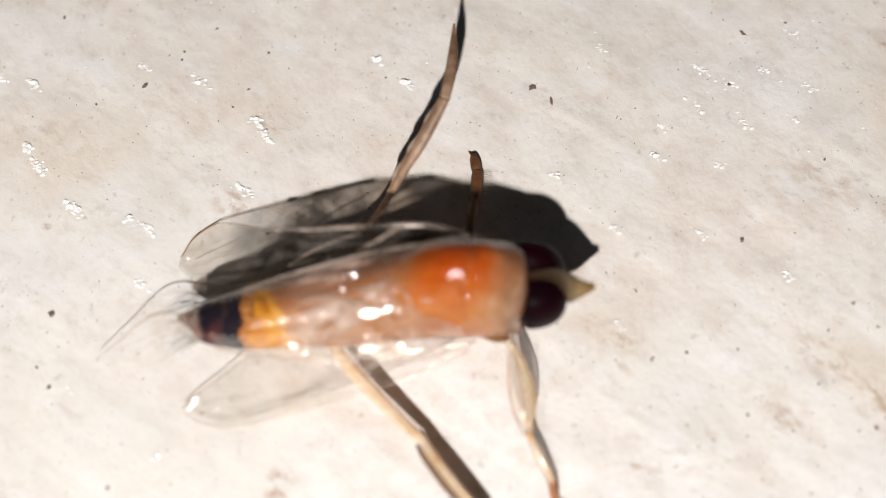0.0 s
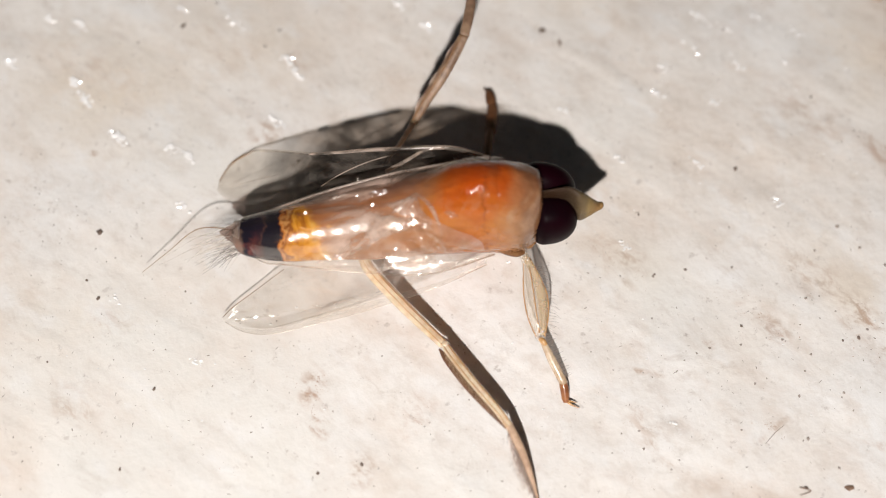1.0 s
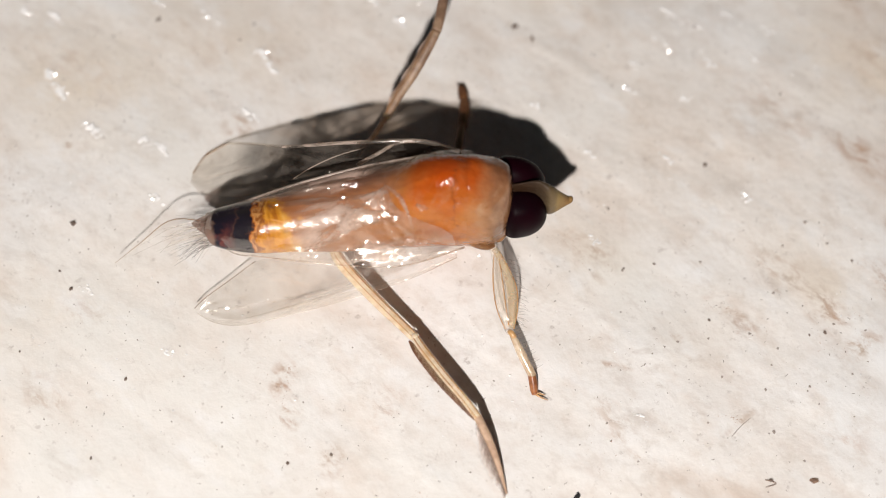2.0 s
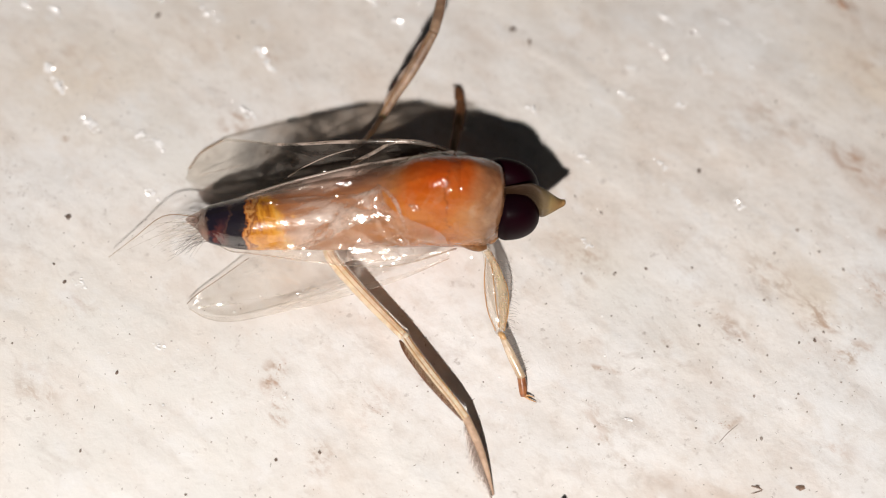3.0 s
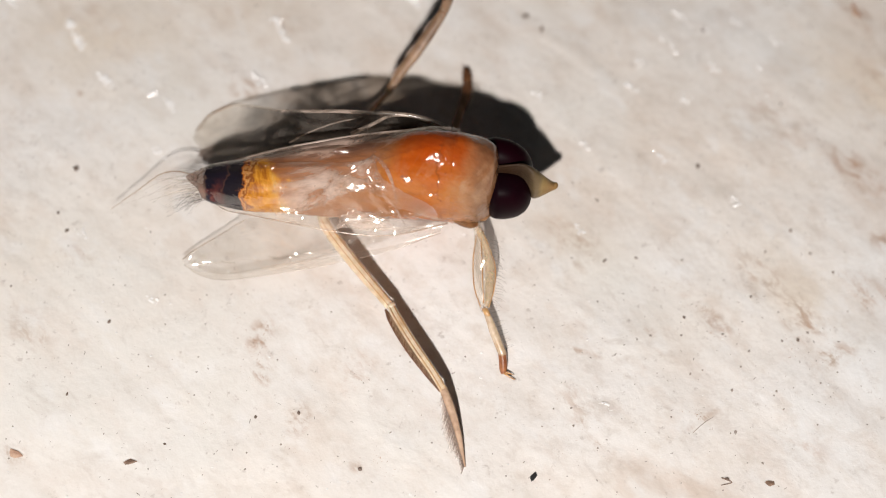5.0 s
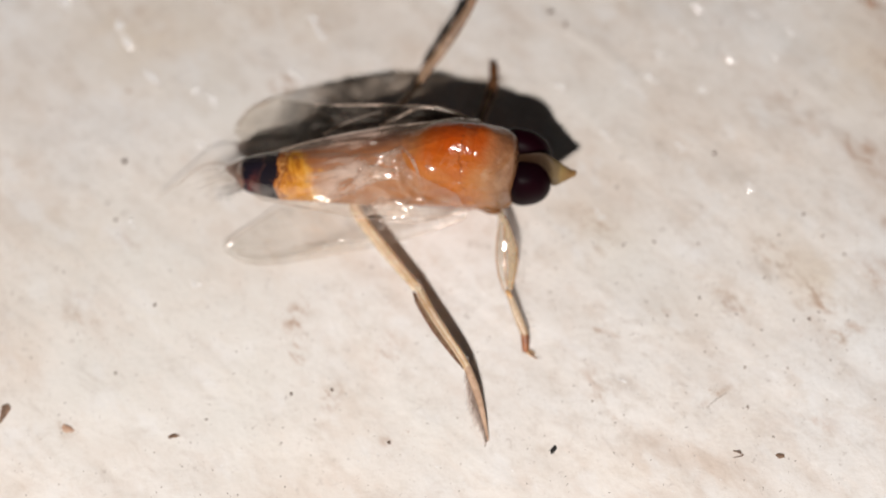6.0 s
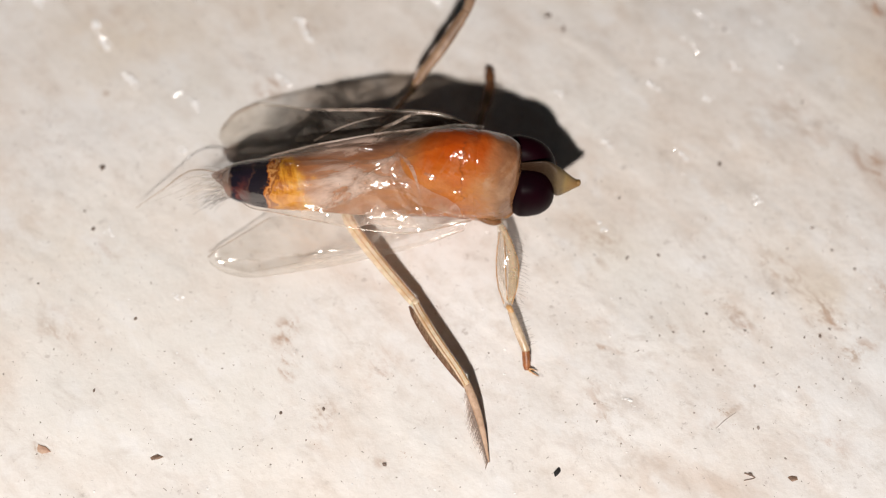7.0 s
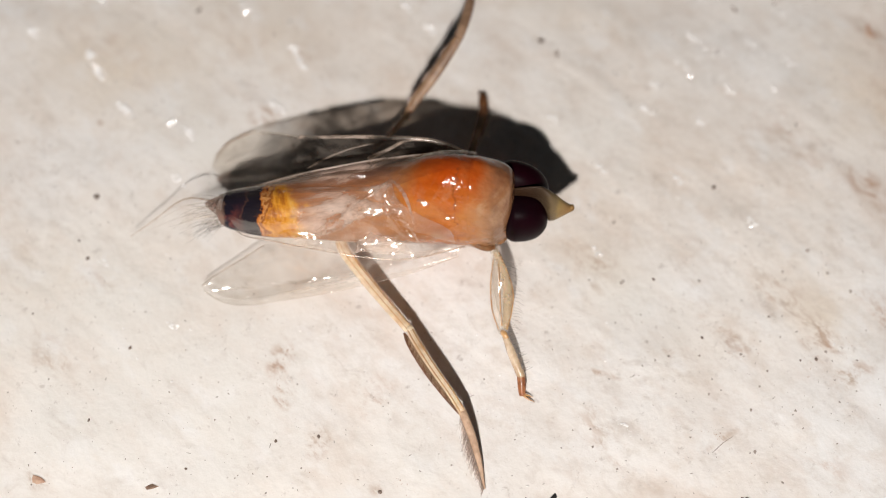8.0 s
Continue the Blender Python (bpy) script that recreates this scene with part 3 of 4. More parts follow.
# ---- the water bug ----
BODY = [  # x, y, z, half width, half height
    (-3.96, -0.36, 1.35, 0.16, 0.16), (-3.8, -0.37, 1.36, 0.34, 0.32), (-3.45, -0.37, 1.38, 0.44, 0.43), (-2.9, -0.34, 1.40, 0.52, 0.54),
    (-2.2, -0.23, 1.42, 0.59, 0.62), (-1.3, -0.10, 1.44, 0.70, 0.76), (-0.5, 0.04, 1.47, 0.73, 0.98), (0.1, 0.11, 1.56, 0.70, 1.25), (0.5, 0.12, 1.64, 0.71, 1.32),
    (0.9, 0.15, 1.62, 0.74, 1.30), (1.25, 0.18, 1.56, 0.77, 1.25), (1.5, 0.21, 1.52, 0.77, 1.16), (1.72, 0.24, 1.47, 0.74, 1.05)]


def section(x):
    """y, z, half width, half height of the body at x."""
    xs = [b[0] for b in BODY]
    return [float(np.interp(x, xs, [b[k] for b in BODY])) for k in (1, 2, 3, 4)]


def rise(p, folds):
    """Height that rounded folds add at p; folds: x0, y0, x1, y1, height, half width."""
    h = 0.0
    for x0, y0, x1, y1, high, wide in folds:
        dx, dy = x1 - x0, y1 - y0
        s = min(1.0, max(0.0, ((p[0] - x0) * dx + (p[1] - y0) * dy) / (dx * dx + dy * dy)))
        d = math.hypot(p[0] - x0 - s * dx, p[1] - y0 - s * dy)
        h += high * math.exp(-(d / wide) ** 2)
    return h


def over_body(p, gap):
    """p lifted clear of the body."""
    y, z, w, h = section(p[0])
    front = min(1.0, max(0.0, (p[0] + 0.4) / 0.4))
    gap = gap * (0.25 + 0.75 * front)
    q = (p[1] - y) / (w + 0.01 + 0.06 * front)
    if abs(q) < 1.0:
        p[2] = max(p[2], z + (h + gap) * math.sqrt(1 - q * q))
    return p


def sheet(bm, lead, trail, nu, nv, wrinkle, seed, sag=0.0, fold=0.0, folds=(), gap=0.0, bow=0.0):
    """A wing between two edges."""
    a, b = smooth_curve(lead, nu), smooth_curve(trail, nu)
    grid = []
    for i in range(nu + 1):
        row = []
        for j in range(nv + 1):
            v = j / nv
            p = a[i] * (1 - v) + b[i] * v
            mid = 4 * v * (1 - v)
            crease = 0.3 - abs(noise.noise(Vector((p[0] * 0.8 + p[1] * 0.7, p[1] * 2.4 - p[0] * 0.7, seed + 2))))
            p = p + np.array((0, 0, mid * (wrinkle * noise.noise(Vector((p[0] * 1.6, p[1] * 3.0, seed))) + fold * crease - sag) + rise(p, folds)))
            if bow:
                p[0] -= bow * math.sin(math.pi * v) * (1 - i / nu) ** 3
                p[1] -= 0.35 * bow * math.sin(math.pi * v) * (1 - i / nu) ** 3
            p[2] = max(p[2], 0.03)
            if gap:
                p = over_body(p, gap)
            row.append(bm.verts.new(p))
        grid.append(row)
    for p, q in zip(grid, grid[1:]):
        for j in range(nv):
            bm.faces.new((p[j], p[j + 1], q[j + 1], q[j]))


def line_part(name, keys, r0, r1, mat, parent, label="", steps=14, sides=6):
    """A thin tapered strand along x, y, z keys."""
    n = len(keys) - 1
    bm = bmesh.new()
    tube(bm, [(*k, r0 + (r1 - r0) * i / n) for i, k in enumerate(keys)], steps, sides)
    return part(name, bm, mat, parent, label)


def hairs(bm, rows, sides=5):
    """Fine hairs; rows: root, tip, radius, bend."""
    for a, b, r, bend in rows:
        a, b = Vector(a), Vector(b)
        mid = (a + b) / 2 + Vector(bend)
        tube(bm, [(*a, r), (*mid, r * 0.75), (*b, r * 0.25)], 4, sides)


def between(keys, s):
    """The point at share s along keys."""
    k = np.array([p[:3] for p in keys], float)
    u = s * (len(k) - 1)
    i = min(int(u), len(k) - 2)
    return Vector(k[i] * (1 - u + i) + k[i + 1] * (u - i))


def build_body(bug):
    bm = bmesh.new()
    trunk(bm, [k for k in BODY if k[0] < 0.0] + [(-0.2, 0.08, 1.51, 0.715, 1.10), (0.1, 0.11, 1.56, 0.66, 1.18), (0.3, 0.11, 1.56, 0.5, 0.9)], 80, 44)
    part("abdomen", bm, ABDOMEN, bug, "amber abdomen with golden band and black tip")
    bm = bmesh.new()
    trunk(bm, [(-1.0, -0.05, 1.45, 0.58, 0.70), (-0.6, 0.03, 1.468, 0.715, 0.94), (-0.3, 0.065, 1.49, 0.73, 1.07), (0.0, 0.09, 1.54, 0.72, 1.22), (0.25, 0.10, 1.60, 0.715, 1.31),
               (0.5, 0.10, 1.64, 0.708, 1.335), (0.9, 0.115, 1.63, 0.725, 1.31), (1.2, 0.13, 1.58, 0.70, 1.19)], 60, 48)
    part("thorax", bm, ORANGE, bug, "glossy orange thorax")
    bm = bmesh.new()
    trunk(bm, [(0.75, 0.11, 1.63, 0.66, 1.23), (1.0, 0.125, 1.62, 0.735, 1.30), (1.25, 0.13, 1.575, 0.745, 1.26), (1.45, 0.14, 1.55, 0.735, 1.22), (1.58, 0.15, 1.53, 0.68, 1.19), (1.70, 0.16, 1.52, 0.60, 1.13), (1.77, 0.17, 1.51, 0.52, 1.02), (1.82, 0.17, 1.49, 0.34, 0.8), (1.83, 0.17, 1.47, 0.2, 0.5)], 60, 48)
    part("pronotum", bm, ORANGE, bug, "pale pinkish amber pronotum")
    bm = bmesh.new()
    trunk(bm, [(1.66, 0.25, 1.36, 0.46, 0.58), (2.0, 0.24, 1.38, 0.34, 0.54), (2.3, 0.20, 1.42, 0.24, 0.44), (2.5, 0.17, 1.47, 0.16, 0.32)], 20, 28)
    part("head", bm, VERTEX, bug, "brownish head")
    bm = bmesh.new()
    trunk(bm, [(1.70, 0.17, 1.95, 0.04, 0.20), (1.81, 0.17, 1.97, 0.055, 0.24), (2.1, 0.19, 1.95, 0.062, 0.34), (2.28, 0.21, 1.85, 0.095, 0.44), (2.42, 0.16, 1.78, 0.15, 0.50), (2.56, 0.10, 1.73, 0.19, 0.48), (2.74, 0.11, 1.68, 0.13, 0.30), (2.90, 0.15, 1.63, 0.085, 0.10), (2.97, 0.165, 1.64, 0.065, 0.07), (3.00, 0.17, 1.64, 0.03, 0.03)], 40, 24)
    part("beak", bm, BEAK, bug, "greyish tan beak with pale yellow tip")
    for x, y, z, sx, sy, sz, turn in ((1.90, -0.06, 1.45, 0.64, 0.45, 0.68, 8), (1.74, 0.46, 1.50, 0.80, 0.44, 0.88, -8)):
        bm = bmesh.new()
        bmesh.ops.create_uvsphere(bm, u_segments=40, v_segments=24, radius=1.0)
        m = Matrix.Rotation(radians(turn), 3, "X") @ Matrix.Rotation(radians(turn * 0.6), 3, "Z")
        for v in bm.verts:
            full = [math.copysign(abs(k) ** 0.86, k) for k in v.co]
            q = Vector((full[0] * sx * 0.95, full[1] * sy * 0.95, full[2] * sz * 0.95))
            if q.x < 0:
                q.x *= 0.5
            v.co = m @ q + Vector((x, y, z))
        part("eye", bm, EYE, bug, "dark red-black compound eye")


NEAR_FOLDS = [(-1.05, -0.60, -0.26, -0.50, 0.23, 0.33), (-1.0, -1.06, -0.18, -0.98, 0.24, 0.16), (-0.60, -0.72, -0.20, -0.95, 0.05, 0.10),
              (-2.35, -0.55, -1.85, -0.60, 0.06, 0.13), (-2.9, -0.75, -2.1, -0.95, 0.07, 0.12), (-0.62, -0.02, -0.06, -0.66, 0.05, 0.06), (-2.3, -0.75, -1.3, -0.60, 0.05, 0.07)]


COVER_STRIPS = [(0.030, [(-0.54, 0.0, 0), (-0.28, -0.28, 0), (-0.02, -0.68, 0)]), (0.026, [(-1.94, -0.82, 0), (-1.32, -0.54, 0), (-0.7, -0.13, 0), (-0.51, 0.10, 0)]),
                (0.035, [(-2.35, -0.95, 0), (-1.53, -0.78, 0), (-0.91, -0.60, 0), (-0.28, -0.62, 0), (0.14, -0.86, 0)])]


FAR_FOLDS = [(-2.2, 0.02, -1.0, 0.22, 0.05, 0.08), (-1.4, 0.10, -0.3, 0.30, 0.06, 0.07), (-0.9, 0.40, -0.1, 0.10, 0.05, 0.06)]


def facet(bm, rnd, mid, turn, long, slim):
    """A small flat face leaning towards the near side, added to mirror the torch."""
    face = Vector((rnd.gauss(0, 0.06), -0.572 + rnd.gauss(0, 0.05), 0.82)).normalized()
    u = Vector((math.cos(radians(turn)), math.sin(radians(turn)), 0))
    u = (u - face * u.dot(face)).normalized()
    w = face.cross(u)
    bm.faces.new([bm.verts.new(mid + u * long * p + w * slim * q) for p, q in ((-1, 0), (-0.3, -1), (0.5, -0.8), (1, 0), (0.4, 1), (-0.5, 0.8))])


def build_covers(bug):
    # far cover, then the near one that overlaps it
    far_edge = [(1.05, 0.60, 2.40), (0.50, 0.64, 2.52), (-0.17, 0.58, 2.42), (-1.02, 0.55, 2.12), (-2.29, 0.27, 1.90), (-3.20, 0.06, 1.62), (-3.95, -0.12, 1.40)]
    spine = [(1.00, 0.10, 2.80), (0.50, 0.00, 2.90), (-0.30, -0.12, 2.45), (-1.02, -0.20, 2.28), (-2.30, -0.26, 2.06), (-3.20, -0.32, 1.84), (-3.98, -0.36, 1.42)]
    bm = bmesh.new()
    sheet(bm, far_edge, spine, 130, 30, 0.05, 1.0, -0.04, 0.05, FAR_FOLDS, 0.06)
    far = part("wing_cover", bm, COVER, bug, "clear wrinkled wing cover")
    inner = [(x - 0.05, y - w, z + 0.06) for (x, y, z), w in zip(far_edge, (0.05, 0.10, 0.20, 0.26, 0.24, 0.18, 0.06))]
    bm = bmesh.new()
    sheet(bm, far_edge, inner, 110, 10, 0.04, 3.0, -0.05, 0.05)
    part("fold", bm, FAR_FOLD, far, "milky doubled fold")
    line_part("vein", far_edge, 0.030, 0.034, EDGE_BAND, far, "milky stiff edge", steps=44)
    ridge = [(-0.52, 0.02, 2.40), (-0.88, -0.11, 2.28), (-1.82, -0.11, 2.14), (-2.66, -0.16, 2.00), (-3.41, -0.24, 1.80), (-3.99, -0.33, 1.42)]
    edge = [(0.95, -0.68, 1.25), (-0.10, -1.03, 1.20), (-0.99, -1.10, 1.24), (-1.83, -1.06, 1.30), (-2.89, -0.94, 1.30), (-3.42, -0.86, 1.30), (-3.95, -0.45, 1.32)]
    bm = bmesh.new()
    sheet(bm, ridge, edge, 150, 60, 0.07, 7.0, -0.10, 0.07, NEAR_FOLDS, 0.09, 0.42)
    near = part("wing_cover", bm, NEAR_COVER, bug, "clear wrinkled wing cover with wet gloss")
    line_part("vein", edge, 0.018, 0.012, FILM_EDGE, near, "milky stiff edge", 36)

    def lay(x, y, lift):
        """The place at x, y on the near cover."""
        r, e = sorted(ridge), sorted(edge)
        yr, zr = (float(np.interp(x, [k[0] for k in r], [k[i] for k in r])) for i in (1, 2))
        ye, ze = (float(np.interp(x, [k[0] for k in e], [k[i] for k in e])) for i in (1, 2))
        v = min(1.0, max(0.0, (yr - y) / (yr - ye)))
        p = Vector((x, y, zr * (1 - v) + ze * v + 0.12 * 4 * v * (1 - v)))
        p.z += rise(p, NEAR_FOLDS) + lift
        return tuple(over_body(p, 0.10 + lift))
    for width, keys in COVER_STRIPS:
        line = smooth_curve(keys, 24)
        bm = bmesh.new()
        last = None
        for i, q in enumerate(line):
            ahead = line[min(i + 1, 24)] - line[max(i - 1, 0)]
            side = Vector((-ahead[1], ahead[0], 0)).normalized() * width * (0.35 + 0.65 * math.sin(math.pi * (i + 0.5) / 25)) * (1 + 0.4 * noise.noise(Vector((i * 0.5, width * 40, 1))))
            row = [bm.verts.new(lay(q[0] + side.x * k, q[1] + side.y * k, 0.02 + 0.02 * (1 - k * k))) for k in (-1, -0.5, 0, 0.5, 1)]
            if last:
                for k in range(4):
                    bm.faces.new((last[k], last[k + 1], row[k + 1], row[k]))
            last = row
        part("fold", bm, STRIP, near, "whitish doubled fold")

    def glint_fold(x, y, length, width, turn, lift, seed):
        """A raised patch leaning towards the near side, added to mirror the torch."""
        face = Vector((0, -0.572, 0.82))
        u = Vector((math.cos(radians(turn)), math.sin(radians(turn)), 0))
        u = (u - face * u.dot(face)).normalized()
        w = face.cross(u)
        mid = Vector(lay(x, y, lift))
        bm = bmesh.new()
        last = None
        for i in range(31):
            a = i / 30
            half = width * math.sin(math.pi * (0.04 + 0.92 * a)) ** 0.7 * (1 + 0.9 * noise.noise(Vector((a * 6.0, seed, 0))))
            off = 0.35 * width * noise.noise(Vector((a * 3.0, seed, 5)))
            row = []
            for k in range(9):
                b = k / 4 - 1
                q = mid + u * (a - 0.5) * length + w * (off + half * b)
                q += face * (0.007 * noise.noise(Vector((a * length * 6, b * 1.4, seed + 9))) - 0.10 * width * b ** 4 - 0.012 * (2 * a - 1) ** 4)
                row.append(bm.verts.new(q))
            if last:
                for k in range(8):
                    bm.faces.new((last[k], last[k + 1], row[k + 1], row[k]))
            last = row
        part("fold", bm, GLINT, near, "raised film patch angled to mirror the torch")
    glint_fold(-0.88, -0.58, 0.46, 0.085, -12, 0.06, 1.0)
    glint_fold(-0.46, -0.52, 0.50, 0.085, -24, 0.06, 2.0)
    glint_fold(-0.42, -0.98, 0.50, 0.075, 16, 0.05, 3.0)
    glint_fold(0.12, -0.46, 0.26, 0.050, -22, 0.03, 4.0)
    glint_fold(-0.10, -0.78, 0.16, 0.030, -48, 0.03, 5.0)
    # small facets added for fine glints
    rnd = random.Random(31)
    bm = bmesh.new()
    for cx, cy, sx, sy, n in ((-0.50, -1.02, 0.26, 0.07, 46), (-1.9, -0.97, 0.16, 0.03, 14), (-1.15, -0.60, 0.30, 0.08, 22), (-2.55, -0.25, 0.05, 0.05, 4), (0.75, -0.40, 0.05, 0.14, 8), (-0.9, -0.25, 0.30, 0.06, 12)):
        for _ in range(n):
            x, y = rnd.gauss(cx, sx), rnd.gauss(cy, sy)
            facet(bm, rnd, Vector(lay(x, y, 0.035)), rnd.gauss(70, 25), rnd.uniform(0.014, 0.045), rnd.uniform(0.005, 0.012))
    part("glint_film", bm, GLINT, near, "fine film facets angled to mirror the torch")

    bm = bmesh.new()
    trunk(bm, [(-4.22, -0.28, 1.34, 0.03, 0.03), (-4.05, -0.30, 1.35, 0.14, 0.14), (-3.85, -0.33, 1.36, 0.24, 0.24), (-3.7, -0.335, 1.37, 0.29, 0.28)], 14, 20)
    part("tail_cap", bm, CAP, bug, "greyish translucent tail cap")


def build_wings(bug):
    lead = [(0.82, -0.58, 0.92), (-0.79, -0.70, 0.74), (-2.30, -0.64, 0.62), (-3.06, -0.69, 0.55), (-3.60, -1.07, 0.40), (-4.02, -1.38, 0.32), (-4.21, -1.58, 0.29)]
    trail = [(0.82, -0.74, 0.90), (-0.14, -1.13, 0.70), (-1.43, -1.51, 0.50), (-2.29, -1.72, 0.40), (-3.25, -1.92, 0.30), (-3.79, -1.87, 0.27), (-4.15, -1.68, 0.28)]
    bm = bmesh.new()
    sheet(bm, lead, trail, 48, 16, 0.06, 2.0, 0.03)
    wing = part("hind_wing", bm, WING, bug, "clear spread hind wing")
    line_part("vein", lead[3:], 0.007, 0.008, DUSKY_LEG, wing, "dark front edge", 20)
    inner = [tuple(np.array(q) * 0.86 + np.array(p) * 0.14 + np.array((0, 0, 0.012))) for p, q in zip(lead, trail)]
    bm = bmesh.new()
    sheet(bm, inner, [(x, y, z + 0.012) for x, y, z in trail], 60, 5, 0.02, 6.0)
    part("hem", bm, HEM, wing, "milky rear hem")
    # facets added along the hem to give torch highlights
    rnd = random.Random(23)
    bm = bmesh.new()
    for k in range(26):
        a = between([(-3.95, -1.66, 0.33), (-3.67, -1.65, 0.35), (-2.91, -1.53, 0.43), (-1.6, -1.30, 0.58)], ((k + rnd.random()) / 26) ** 1.4)
        facet(bm, rnd, a + Vector((0, rnd.gauss(0, 0.025), 0.03)), rnd.gauss(4, 10), rnd.uniform(0.03, 0.09), rnd.uniform(0.008, 0.024))
    part("glint_film", bm, GLINT, wing, "film facets angled to mirror the torch")
    line_part("vein", trail, 0.004, 0.009, FILM_EDGE, wing, "pale rear edge", steps=30)
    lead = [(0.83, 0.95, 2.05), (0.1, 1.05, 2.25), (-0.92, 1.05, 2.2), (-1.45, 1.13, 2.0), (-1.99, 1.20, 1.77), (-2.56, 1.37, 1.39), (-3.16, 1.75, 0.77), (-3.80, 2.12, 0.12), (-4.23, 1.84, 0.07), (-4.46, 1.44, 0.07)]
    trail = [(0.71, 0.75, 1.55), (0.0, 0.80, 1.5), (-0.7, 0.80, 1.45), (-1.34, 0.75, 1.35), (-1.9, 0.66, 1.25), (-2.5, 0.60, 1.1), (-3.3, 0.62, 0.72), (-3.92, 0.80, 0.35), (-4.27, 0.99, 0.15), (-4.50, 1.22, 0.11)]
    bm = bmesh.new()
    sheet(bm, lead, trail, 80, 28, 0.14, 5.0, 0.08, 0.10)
    wing = part("hind_wing", bm, FAR_WING, bug, "wrinkled hind wing, shadow painted into its film tint")
    line_part("vein", lead[:8], 0.052, 0.022, FILM_EDGE, wing, "milky front edge", steps=40)
    line_part("vein", lead[7:], 0.012, 0.010, STRIPE, wing, "thin dark edge", steps=16)
    line_part("vein", [(-1.1, 0.80, 1.75), (-0.7, 0.92, 2.0), (-0.35, 1.02, 2.22), (0.0, 1.05, 2.26)], 0.045, 0.03, FILM_EDGE, wing, "milky fold", steps=16)
    line_part("vein", [(-2.35, 0.78, 1.18), (-2.0, 0.90, 1.42), (-1.5, 1.00, 1.72), (-0.9, 1.03, 2.05)], 0.014, 0.010, FILM_EDGE, wing, "milky fold", steps=20)
    line_part("vein", [(-4.2, 1.25, 0.2), (-3.7, 1.25, 0.5), (-3.2, 1.2, 0.85)], 0.006, 0.005, FILM_EDGE, wing, "faint crease", steps=20)


def build_fore_leg(bug):
    leg = new("fore_leg")
    leg.parent = bug
    leg["label"] = "pale amber front leg with bristles"
    bm = bmesh.new()
    tube(bm, [(1.00, -0.50, 1.15, 0.05), (1.20, -0.54, 1.08, 0.075), (1.38, -0.55, 1.02, 0.075), (1.52, -0.50, 1.00, 0.06)], 14, 14)
    part("hip", bm, COXA, leg, "glossy brown hip")
    bm = bmesh.new()
    tube(bm, [(1.50, -0.40, 1.10, 0.06), (1.62, -0.42, 1.12, 0.075), (1.74, -0.32, 1.15, 0.05)], 12, 12)
    part("hip", bm, COXA, leg, "glossy brown hip")
    femur = [(1.48, -0.48, 0.98, 0.07), (1.60, -0.72, 0.86, 0.12), (1.69, -1.15, 0.80, 0.17), (1.75, -1.60, 0.66, 0.18), (1.81, -2.00, 0.52, 0.11), (1.84, -2.14, 0.58, 0.08)]
    bm = bmesh.new()
    tube(bm, femur, 30, 18, 0.75)
    part("femur", bm, GLASSY_LEG, leg, "translucent pale thigh")
    bm = bmesh.new()
    tube(bm, [(1.53, -0.58, 0.97, 0.06), (1.71, -0.90, 0.93, 0.08), (1.84, -1.30, 0.84, 0.10), (1.88, -1.65, 0.73, 0.10), (1.87, -2.05, 0.58, 0.055)], 24, 12)
    part("ridge", bm, PALE, leg, "pale yellow ridge")
    # facets added on the thigh to give torch highlights
    rnd = random.Random(17)
    bm = bmesh.new()
    for k in range(22):
        a = between([(1.62, -1.05, 0.95), (1.70, -1.32, 0.93), (1.71, -1.68, 0.83), (1.77, -1.98, 0.68)], (k + rnd.random()) / 22)
        facet(bm, rnd, a + Vector((rnd.gauss(0, 0.022), 0, 0.02)), rnd.gauss(100, 20), rnd.uniform(0.02, 0.065), rnd.uniform(0.008, 0.022))
    part("glint_film", bm, GLINT, leg, "film facets angled to mirror the torch")
    line_part("edge", [(1.52, -0.70, 0.88), (1.51, -1.2, 0.76), (1.58, -1.70, 0.67), (1.74, -2.08, 0.59)], 0.013, 0.010, AMBER, leg, "amber edge", 20)
    line_part("edge", [(1.62, -0.62, 0.98), (1.93, -1.25, 0.86), (1.97, -1.70, 0.74), (1.90, -2.08, 0.60)], 0.012, 0.012, AMBER, leg, "amber edge", 20)
    line_part("edge", [(1.62, -0.80, 0.97), (1.68, -1.25, 0.95), (1.74, -1.70, 0.83), (1.80, -2.02, 0.63)], 0.010, 0.012, AMBER, leg, "amber edge", 20)
    bm = bmesh.new()
    tube(bm, [(1.80, -2.10, 0.57, 0.04), (1.86, -2.16, 0.58, 0.058), (1.92, -2.24, 0.55, 0.045)], 8, 12)
    part("knee", bm, AMBER, leg, "amber knee")
    tibia = [(1.86, -2.16, 0.56, 0.055), (2.02, -2.45, 0.43, 0.085), (2.16, -2.70, 0.31, 0.085), (2.27, -2.88, 0.21, 0.085)]
    bm = bmesh.new()
    tube(bm, tibia, 18, 12)
    part("tibia", bm, SHIN, leg)
    bm = bmesh.new()
    tube(bm, [(2.25, -2.86, 0.22, 0.08), (2.28, -2.98, 0.15, 0.085), (2.30, -3.12, 0.07, 0.075), (2.31, -3.20, 0.05, 0.05)], 12, 12)
    part("tarsus", bm, BROWN, leg, "rust-brown foot")
    for tip, mid in (((2.56, -3.29, 0.012), (2.42, -3.25, 0.06)), ((2.52, -3.19, 0.012), (2.40, -3.18, 0.07))):
        line_part("claw", [(2.30, -3.16, 0.06), mid, tip], 0.03, 0.006, AMBER, leg)
    rows = []
